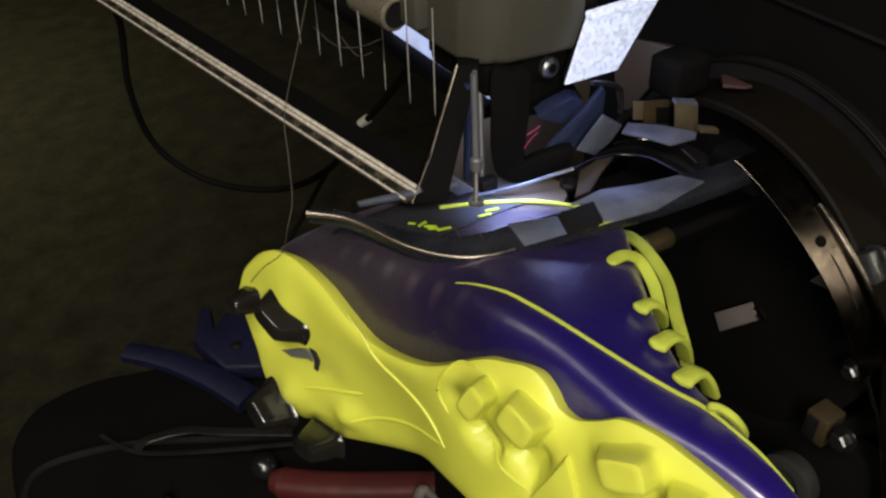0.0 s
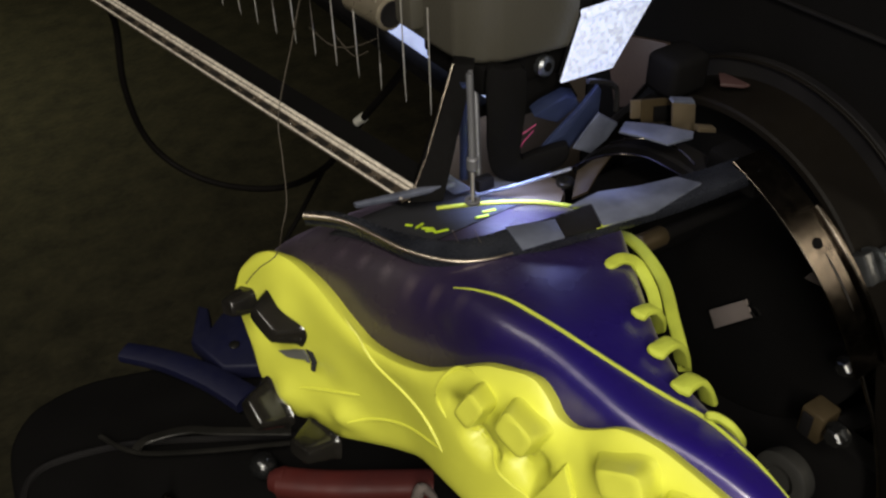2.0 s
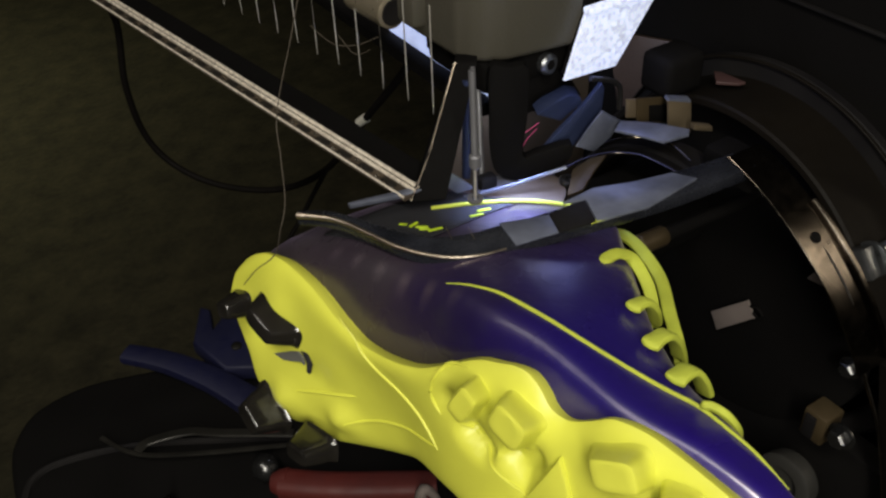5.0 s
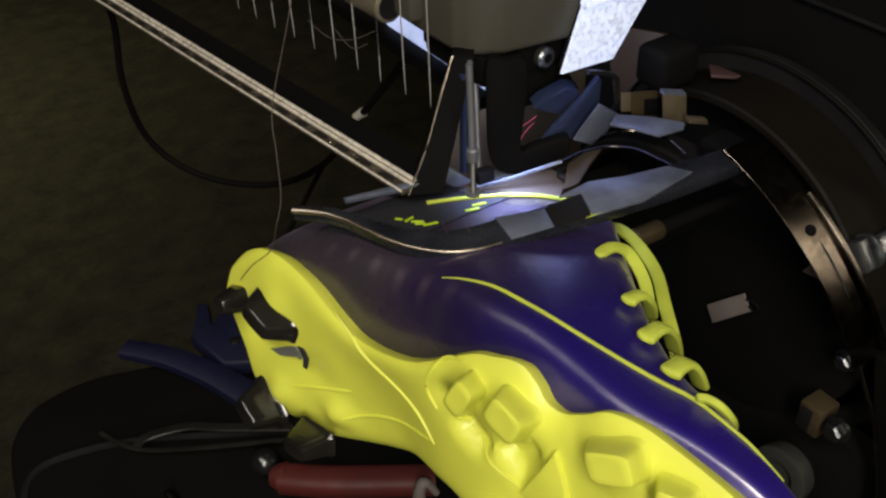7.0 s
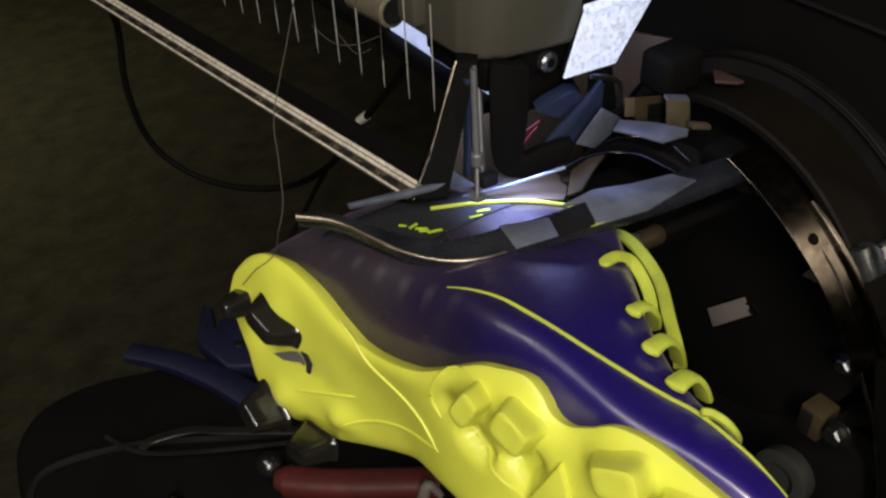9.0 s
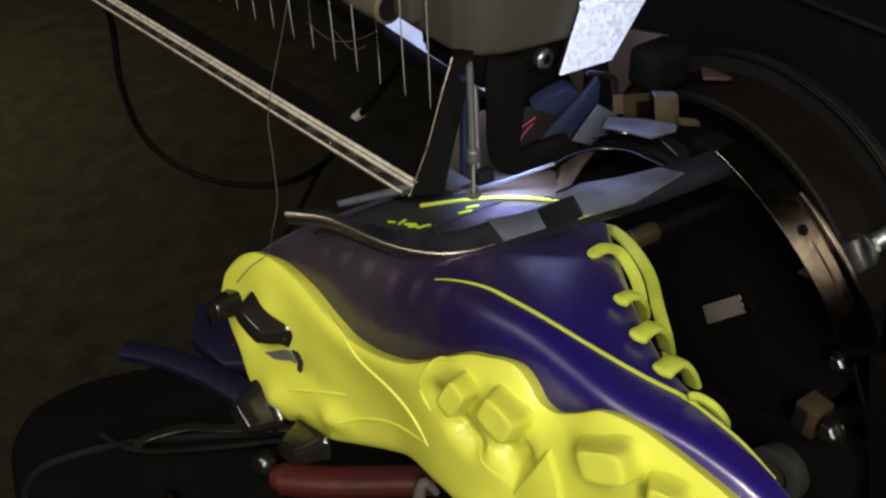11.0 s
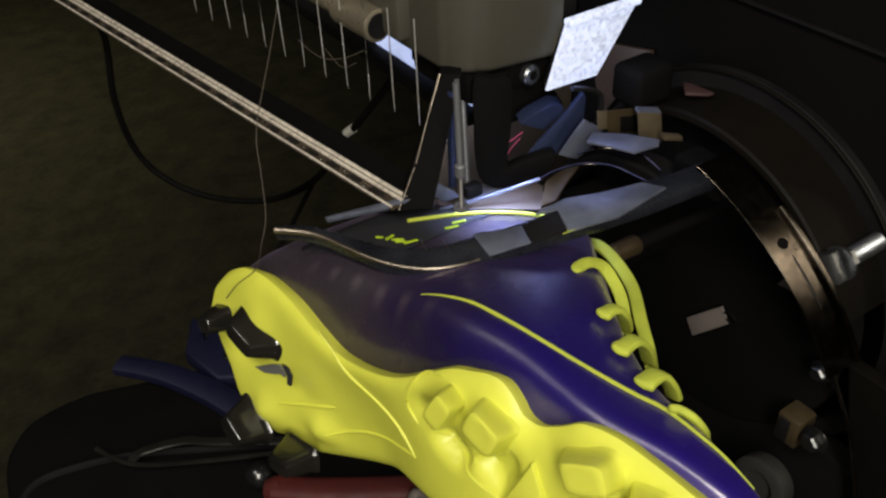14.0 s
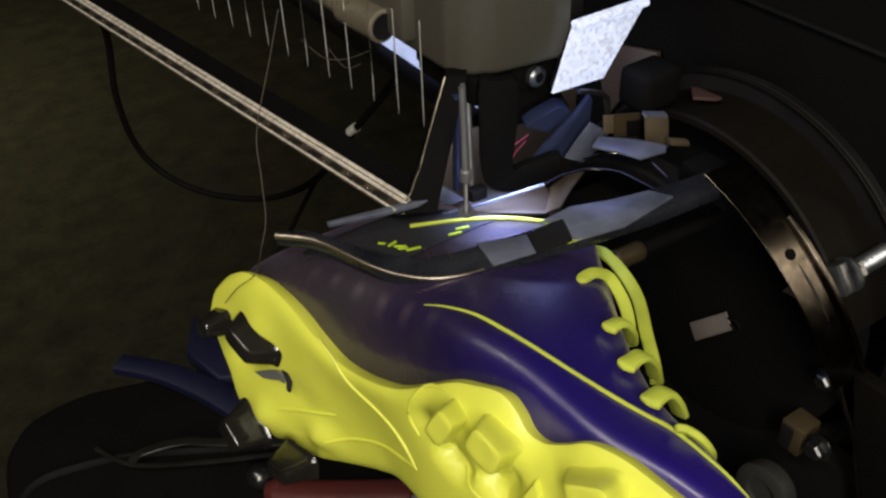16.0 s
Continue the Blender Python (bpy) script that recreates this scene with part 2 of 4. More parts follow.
M_WHITE = material("off_white_card", (0.17, 0.14, 0.125), 0.75, scale=30, bump=0.1)
M_KNOB = material("grey_white_plastic", (0.030, 0.029, 0.026), 0.5, scale=40, bump=0.1)
M_BRASS = material("brass_block", (0.055, 0.039, 0.019), 0.4, metal=0.4, other=(0.08, 0.058, 0.03), scale=90, bump=0.2)
M_BLUE = material("blue_plastic_grip", (0.0014, 0.0022, 0.024), 0.6, scale=30, bump=0.1)
M_RED = material("red_plastic_grip", (0.07, 0.005, 0.002), 0.65, other=(0.05, 0.004, 0.003), scale=60, bump=0.2)
M_CABLE = material("black_cable_rubber", (0.006, 0.005, 0.0042), 0.7, scale=60, bump=0.1, spec=0.08)
M_GREYTHREAD = material("grey_brown_thread", (0.075, 0.06, 0.042), 0.7, scale=400)
M_PINKTHREAD = material("magenta_thread", (0.6, 0.06, 0.22), 0.6, scale=400)
M_TIE = material("white_nylon_tie", (0.55, 0.53, 0.45), 0.5, scale=60)
M_SLOT = material("dark_slot", (0.012, 0.010, 0.008), 0.5, scale=60)
M_ZINC = material("zinc_plated_steel", (0.26, 0.27, 0.28), 0.3, metal=0.9, other=(0.14, 0.145, 0.15), scale=120, bump=0.2, bump_scale=400)
M_PLATE = material("satin_blue_grey_plate", (0.22, 0.24, 0.31), 0.42, metal=0.5, other=(0.095, 0.105, 0.145), scale=75, bump=0.15, bump_scale=320)
M_LAMP = glowing("frosted_lamp_cover", (0.62, 0.72, 1.0), 0.68, 600.0, 0.5)
M_LAMPBAR = glowing("lamp_bar_cover", (0.52, 0.62, 1.0), 0.70, 40, 0.4)
M_CARPET = carpet_material()
M_WALL = material("dim_plaster", (0.12, 0.11, 0.09), 0.9, scale=3, bump=0.2, bump_scale=120)

BASES = {}


# ---------------------------------------------------------------- helpers
def place(p):
    return AXLE + UNIT * Vector(p)


def thing(name, base, label, category, group="", kind=""):
    """A top-level thing: an Empty at its base (drawing units)."""
    ob = new(name)
    ob.empty_display_size = 0.01
    ob.location = place(base)
    BASES[ob.name] = Vector(base)
    return tagged(ob, label, category, group, kind)


def part(name, bm, mat, parent, label="", smooth=True):
    """Links a bmesh drawn in drawing units as one mesh under a thing or a part."""
    base = BASES[parent.name]
    bmesh.ops.recalc_face_normals(bm, faces=bm.faces)
    me = bpy.data.meshes.new(name)
    for v in bm.verts:
        v.co = (v.co - base) * UNIT
    for f in bm.faces:
        f.smooth = smooth
    bm.to_mesh(me)
    bm.free()
    me.materials.append(mat)
    if smooth:
        me.set_sharp_from_angle(angle=radians(38))
    ob = new(name, me)
    ob.parent = parent
    BASES[ob.name] = base
    return tagged(ob, label)


def spline(points, n, closed=False):
    """Catmull-Rom curve through points, n steps a span."""
    pts = [Vector(p) for p in points]
    out = []
    count = len(pts) if closed else len(pts) - 1
    for i in range(count):
        if closed:
            a, b, c, d = (pts[(i + k) % len(pts)] for k in (-1, 0, 1, 2))
        else:
            a, b, c = pts[max(i - 1, 0)], pts[i], pts[i + 1]
            d = pts[min(i + 2, len(pts) - 1)]
        for k in range(n):
            t = k / n
            out.append(0.5 * (2 * b + (c - a) * t + (2 * a - 5 * b + 4 * c - d) * t * t + (3 * b - a - 3 * c + d) * t ** 3))
    if not closed:
        out.append(pts[-1])
    return out


def table(rows, x):
    """Smooth value at x of a table of (x, y)."""
    xs = [r[0] for r in rows]
    if x <= xs[0]:
        return rows[0][1]
    if x >= xs[-1]:
        return rows[-1][1]
    i = max(k for k in range(len(xs)) if xs[k] <= x)
    i = min(i, len(xs) - 2)
    t = (x - xs[i]) / (xs[i + 1] - xs[i])

    def slope(k):
        lo, hi = max(k - 1, 0), min(k + 1, len(xs) - 1)
        return (rows[hi][1] - rows[lo][1]) / (xs[hi] - xs[lo])
    h = xs[i + 1] - xs[i]
    a, b, m0, m1 = rows[i][1], rows[i + 1][1], slope(i) * h, slope(i + 1) * h
    return (2 * t ** 3 - 3 * t * t + 1) * a + (t ** 3 - 2 * t * t + t) * m0 + (3 * t * t - 2 * t ** 3) * b + (t ** 3 - t * t) * m1


def tube(points, r, sides=10, taper=None, bm=None, flat=None):
    """A tube along points; flat=(width, thickness, up) makes a ribbon with rounded sides."""
    bm = bm or bmesh.new()
    pts = [Vector(p) for p in points]
    rings = []
    up = Vector((0, 0, 1))
    for i, p in enumerate(pts):
        d = (pts[min(i + 1, len(pts) - 1)] - pts[max(i - 1, 0)]).normalized()
        ref = Vector(flat[2]) if flat else up
        side = d.cross(ref)
        if side.length < 1e-4:
            side = d.cross(Vector((1, 0, 0)))
        side.normalize()
        nrm = side.cross(d).normalized()
        k = taper(i / (len(pts) - 1)) if taper else 1.0
        rx, ry = (flat[0] / 2, flat[1] / 2) if flat else (r, r)
        ring = []
        for s in range(sides):
            a = 2 * math.pi * s / sides
            ca, sa = math.cos(a), math.sin(a)
            if flat:
                ca, sa = math.copysign(abs(ca) ** 0.6, ca), math.copysign(abs(sa) ** 0.6, sa)
            ring.append(bm.verts.new(p + side * (ca * rx * k) + nrm * (sa * ry * k)))
        rings.append(ring)
    for a, b in zip(rings, rings[1:]):
        for s in range(sides):
            bm.faces.new((a[s], a[(s + 1) % sides], b[(s + 1) % sides], b[s]))
    bm.faces.new(rings[0])
    bm.faces.new(reversed(rings[-1]))
    return bm


def rod(a, b, r, sides=12, r2=None):
    """A round bar from a to b."""
    k = (r2 if r2 is not None else r) / r
    return tube([a, b], r, sides, taper=lambda t: 1 + (k - 1) * t)


def box(x0, x1, y0, y1, z0, z1, bevel=0.0, segments=2, m=None):
    bm = bmesh.new()
    bmesh.ops.create_cube(bm, size=1)
    for v in bm.verts:
        v.co = Vector((x0 + (v.co.x + 0.5) * (x1 - x0), y0 + (v.co.y + 0.5) * (y1 - y0), z0 + (v.co.z + 0.5) * (z1 - z0)))
    if bevel:
        bmesh.ops.bevel(bm, geom=list(bm.edges), offset=bevel, segments=segments, affect="EDGES", profile=0.5)
    if m:
        bm.transform(m)
    return bm


def slab(outline, direction, bevel=0.0, segments=2):
    """A plate: an outline of points, swept along direction, with rounded rims."""
    bm = bmesh.new()
    verts = [bm.verts.new(Vector(p)) for p in outline]
    face = bm.faces.new(verts)
    ext = bmesh.ops.extrude_face_region(bm, geom=[face])
    bmesh.ops.translate(bm, verts=[v for v in ext["geom"] if isinstance(v, bmesh.types.BMVert)], vec=Vector(direction))
    if bevel:
        n = Vector(direction).normalized()
        rim = [e for e in bm.edges if abs((e.verts[0].co - e.verts[1].co).normalized().dot(n)) < 0.5 and any(len(f.verts) > 4 or abs(f.normal.dot(n)) > 0.7 for f in e.link_faces)]
        bmesh.ops.bevel(bm, geom=rim, offset=bevel, segments=segments, affect="EDGES", profile=0.5)
    return bm


def arc_band(r0, r1, x0, x1, a0, a1, steps=48, skew=None):
    """A curved band about the axle: radii r0 to r1, from x0 to x1, angles in degrees from +z towards -y."""
    bm = bmesh.new()
    rings = []
    for i in range(steps + 1):
        t = i / steps
        a = radians(a0 + (a1 - a0) * t)
        dx = skew(t) if skew else 0.0
        d = Vector((0, -math.sin(a), math.cos(a)))
        e = min((r1 - r0), (x1 - x0)) * 0.22
        prof = [(x0 + e, r0), (x1 - e, r0), (x1, r0 + e), (x1, r1 - e), (x1 - e, r1), (x0 + e, r1), (x0, r1 - e), (x0, r0 + e)]
        rings.append([bm.verts.new(Vector((x + dx, 0, 0)) + d * r) for x, r in prof])
    closed = abs(abs(a1 - a0) - 360) < 0.01
    n = len(rings[0])
    pairs = list(zip(rings, rings[1:]))
    for a, b in pairs:
        for s in range(n):
            bm.faces.new((a[s], a[(s + 1) % n], b[(s + 1) % n], b[s]))
    if closed:
        bmesh.ops.remove_doubles(bm, verts=bm.verts, dist=0.01)
    else:
        bm.faces.new(rings[0])
        bm.faces.new(reversed(rings[-1]))
    return bm


def lathe(profile, origin, axis, sides=28):
    """A turned part: profile of (distance along axis, radius)."""
    bm = bmesh.new()
    ax = Vector(axis).normalized()
    u = ax.orthogonal().normalized()
    v = ax.cross(u)
    rings = []
    for d, r in profile:
        rings.append([bm.verts.new(Vector(origin) + ax * d + (u * math.cos(2 * math.pi * k / sides) + v * math.sin(2 * math.pi * k / sides)) * max(r, 0.01)) for k in range(sides)])
    for a, b in zip(rings, rings[1:]):
        for s in range(sides):
            bm.faces.new((a[s], a[(s + 1) % sides], b[(s + 1) % sides], b[s]))
    bm.faces.new(rings[0])
    bm.faces.new(reversed(rings[-1]))
    return bm


def hex_bolt(parent, origin, axis, r=5.0, washer=True, name="bolt", mat=None):
    """A hexagon head with a washer and a domed end."""
    bolt = part(name, lathe([(0, r), (r * 0.8, r), (r, r * 0.8)], origin, axis, 6), mat or M_CHROME, parent, smooth=False)
    if washer:
        part("washer", lathe([(-1.2, r * 1.35), (0, r * 1.35), (0.1, r * 1.2)], origin, axis, 24), mat or M_CHROME, bolt)
    return bolt


# ---------------------------------------------------------------- room
def room():
    def sheet(name, corners, mat, cat):
        bm = bmesh.new()
        bm.faces.new([bm.verts.new(c) for c in corners])
        n = (Vector(corners[1]) - Vector(corners[0])).cross(Vector(corners[2]) - Vector(corners[0])).normalized()
        ext = bmesh.ops.extrude_face_region(bm, geom=list(bm.faces))
        bmesh.ops.translate(bm, verts=[v for v in ext["geom"] if isinstance(v, bmesh.types.BMVert)], vec=-n * 0.12)
        bmesh.ops.recalc_face_normals(bm, faces=bm.faces)
        me = bpy.data.meshes.new(name)
        bm.to_mesh(me)
        bm.free()
        me.materials.append(mat)
        return tagged(new(name, me), cat[0], cat[1], kind="structure")
    a, b, h = 3.0, 3.5, 2.7
    sheet("floor", [(-a, -a, 0), (a, -a, 0), (a, b, 0), (-a, b, 0)], M_CARPET, ("mottled olive brown carpet of the workshop", "floor"))
    sheet("ceiling", [(-a, -a, h), (-a, b, h), (a, b, h), (a, -a, h)], M_WALL, ("plain dim plaster ceiling", "ceiling"))
    sheet("wall_north", [(-a, b, 0), (a, b, 0), (a, b, h), (-a, b, h)], M_WALL, ("plain dim plaster wall", "wall"))
    sheet("wall_south", [(a, -a, 0), (-a, -a, 0), (-a, -a, h), (a, -a, h)], M_WALL, ("plain dim plaster wall", "wall"))
    sheet("wall_east", [(a, b, 0), (a, -a, 0), (a, -a, h), (a, b, h)], M_WALL, ("plain dim plaster wall", "wall"))
    sheet("wall_west", [(-a, -a, 0), (-a, b, 0), (-a, b, h), (-a, -a, h)], M_WALL, ("plain dim plaster wall", "wall"))


# ---------------------------------------------------------------- the boot
BL = Vector((0.2307, -0.9730, 0.0))
BN = Vector((-0.9518, -0.2257, 0.2079))
BT = Vector((0.2023, 0.0480, 0.9781))

T_MAX = [(-94, 30), (-90, 46), (-82, 57), (-62, 69), (-32, 79), (0, 85), (20, 89), (50, 88), (80, 84), (100, 82), (125, 81), (150, 74), (175, 58), (190, 42), (198, 28)]
T_MIN = [(-94, 16), (-90, 0), (-76, -12), (-50, -17), (0, -8), (40, -2), (70, -10), (110, -16), (150, -12), (175, 0), (190, 14), (198, 26)]
N_MIN = [(-94, 20), (-90, -30), (-70, -58), (-40, -52), (0, -58), (20, -58), (36, -42), (57, -20), (74, -3), (85, 6), (99, 16), (118, 25), (146, 35), (175, 41), (198, 46)]
N_MAX = [(-94, 57), (-80, 60), (-30, 58), (4, 55), (35, 57), (60, 57), (78, 58), (95, 60), (111, 60), (140, 58), (165, 55), (198, 50)]
SOLE_OUT = [(-94, 31), (-91, 44), (-79, 56), (-65, 60.5), (-51.5, 60), (-40, 57.3), (-26.5, 51.2), (-15, 47), (-0.5, 47.8), (18, 54.2), (32, 63.7), (38, 68.4), (45, 73), (53, 75.9), (58, 77.7), (64, 78.1), (70.5, 74.5), (74.7, 70.7), (81.4, 69.7), (88.7, 73.8), (96.8, 80), (108, 82.2), (119, 81), (132, 78.6), (141, 76.5), (165, 68), (185, 50), (197, 30)]
SOLE_IN = [(-94, 25), (-89, 14), (-81, 0), (-75, -13), (-56, -21), (-45, -18), (-39, -22.5), (-20, -18.5), (-2, -11.5), (16, -2), (34, 4), (46, 5), (60, 0), (80, -12), (110, -16), (150, -10), (180, 8), (197, 28)]


def boot_point(l, n, t):
    return BL * l + BN * n + BT * t


def roundness(l):
    """How square the upper is across: flat along the ankle, round towards the toe."""
    return table([(40, 4.0), (85, 3.4), (115, 3.0), (160, 2.4)], l)


def edge_roundness(l):
    """The same for the rim next to the sole, which turns down sharply."""
    return table([(-60, 4.5), (0, 5.0), (40, 6.0), (85, 6.5), (115, 5.5), (160, 3.6)], l)


def side_t(l, n, lift=0.0):
    """Height of the boot's upper flank at a place along it."""
    lo, hi = table(T_MIN, l), table(T_MAX, l)
    n0, n1 = table(N_MIN, l), table(N_MAX, l)
    c = (n - (n0 + n1) / 2) / ((n1 - n0) / 2)
    e = edge_roundness(l) if c > 0 else roundness(l)
    return (lo + hi) / 2 + (hi - lo) / 2 * max(1 - min(abs(c), 1) ** e, 0) ** (1 / e) + lift


def upper_mesh():
    bm = bmesh.new()
    uv = bm.loops.layers.uv.new("along")
    stations, sides = 90, 96
    rings = []
    for i in range(stations + 1):
        w = i / stations
        l = -94 + 292 * (0.5 - 0.5 * math.cos(math.pi * w))
        lo, hi, n0, n1 = table(T_MIN, l), table(T_MAX, l), table(N_MIN, l), table(N_MAX, l)
        ring = []
        for k in range(sides):
            a = 2 * math.pi * k / sides
            ca, sa = math.cos(a), math.sin(a)
            e = 2 / (min(2.8, roundness(l)) if sa <= 0 else edge_roundness(l) if ca > 0 else roundness(l))
            n = (n0 + n1) / 2 + (n1 - n0) / 2 * math.copysign(abs(ca) ** e, ca)
            t = (lo + hi) / 2 + (hi - lo) / 2 * math.copysign(abs(sa) ** e, sa)
            wob = 0.7 * noise.noise(Vector((l * 0.03, n * 0.04, t * 0.04)))
            ring.append((bm.verts.new(boot_point(l, n + wob, t + wob)), l, n))
        rings.append(ring)
    for a, b in zip(rings, rings[1:]):
        for s in range(sides):
            q = (a[s], a[(s + 1) % sides], b[(s + 1) % sides], b[s])
            if sum(v[1] for v in q) / 4 < 8 and sum(v[2] for v in q) / 4 < table(N_MIN, q[0][1]) + 10:
                continue
            f = bm.faces.new([v[0] for v in q])
            for loop, v in zip(f.loops, q):
                loop[uv].uv = ((v[1] + 94) / 292, (v[2] + 80) / 150)
    bmesh.ops.holes_fill(bm, edges=[e for e in bm.edges if e.is_boundary and e.verts[0].co.dot(BL) > 190], sides=0)
    return bm


def waist_tilt(l, t):
    """The waist of the sole leans away from its upper rim."""
    return 0.31 * (t - 44) * math.exp(-((l - 4) / (30 if l > 4 else 46)) ** 2)


SOLE_PADS = [(56, 60, 20, 3.0), (70, 62, 14, 2.0), (105, 66, 20, 3.0), (47, 43, 8, -13.0), (53, 40, 7, -9.0), (71, 48, 9, -13.0), (66, 44, 7, -9.0), (72, 38, 6, -4.0), (36, 50, 9, -3.0), (-60, 38, 17, 3.0), (-56, -6, 13, 4.5), (-27, -4, 12, 4.5), (-72, 20, 12, -2.0), (-40, 14, 14, -2.0), (110, 10, 20, 3.0), (70, 8, 14, 3.0)]


def sole_n(l, t):
    """Height of the sole's face: curled rims, a hollow waist, pads and pockets round the studs."""
    lo, hi = table(SOLE_IN, l), table(SOLE_OUT, l)
    u = max(-1.0, min(1.0, (t - (lo + hi) / 2) / max((hi - lo) / 2, 0.75)))
    n = 66.5 - 3.5 * abs(u) ** 9 - 3.0 * math.exp(-((l + 2) / 34) ** 2) * (1 - u * u) + waist_tilt(l, t)
    for pl, pt, pr, ph in SOLE_PADS:
        n += ph * math.exp(-((l - pl) ** 2 + (t - pt) ** 2) / (pr * pr * 0.35))
    n = max(n, 59.5 + min(0.0, waist_tilt(l, t)))
    return n - (l - 150) ** 2 * 0.005 if l > 150 else n


def sole_mesh():
    """The outsole as a loft with curled rims, a waist ridge and pads round the studs."""
    bm = bmesh.new()
    stations, cols = 230, 46
    rings = []
    for i in range(stations + 1):
        l = -94 + 291 * (0.5 - 0.5 * math.cos(math.pi * i / stations))
        lo, hi = table(SOLE_IN, l), table(SOLE_OUT, l)
        if hi - lo < 1.5:
            mid = (hi + lo) / 2
            lo, hi = mid - 0.75, mid + 0.75
        ring = []
        low = sole_n(l, lo)
        for side_n, shrink in ((min(47, low - 14), 9.0), (min(61, low - 2), 0.3)):
            ring.append(bm.verts.new(boot_point(l, side_n, lo + shrink)))
        for k in range(cols + 1):
            u = -math.cos(math.pi * k / cols)
            t = (lo + hi) / 2 + (hi - lo) / 2 * u
            n = sole_n(l, t)
            ring.append(bm.verts.new(boot_point(l, n, t)))
        for side_n, shrink in ((61, 0.3), (47, 9.0)):
            ring.append(bm.verts.new(boot_point(l, side_n, hi - shrink)))
        rings.append(ring)
    n = len(rings[0])
    for a, b in zip(rings, rings[1:]):
        for s in range(n):
            bm.faces.new((a[s], a[(s + 1) % n], b[(s + 1) % n], b[s]))
    bm.faces.new(rings[0])
    bm.faces.new(reversed(rings[-1]))
    return bm


def stud_mesh(l, t, length, width, height, turn, n0=64.0, taper=0.72, lean_l=0.0, lean_t=0.0):
    """A bladed stud: a rounded block that narrows to its flat tip, with a flared foot."""
    bm = bmesh.new()
    c, s = math.cos(radians(turn)), math.sin(radians(turn))
    rings = []
    prof = [(0, 1.22), (1.2, 1.10), (3.0, 1.02), (height * 0.55, 0.5 + 0.5 * taper + 0.03), (height - 1.6, taper), (height - 0.5, taper * 0.93), (height, taper * 0.78), (height - 0.15, taper * 0.5)]
    for h, k in prof:
        ring = []
        for q in range(28):
            a = 2 * math.pi * q / 28
            x = math.copysign(abs(math.cos(a)) ** 0.45, math.cos(a)) * length / 2 * k
            y = math.copysign(abs(math.sin(a)) ** 0.45, math.sin(a)) * width / 2 * k
            ring.append(bm.verts.new(boot_point(l + x * c - y * s + lean_l * h, n0 + h, t + x * s + y * c + lean_t * h)))
        rings.append(ring)
    for a, b in zip(rings, rings[1:]):
        for q in range(28):
            bm.faces.new((a[q], a[(q + 1) % 28], b[(q + 1) % 28], b[q]))
    bm.faces.new(rings[0])
    bm.faces.new(reversed(rings[-1]))
    return bm


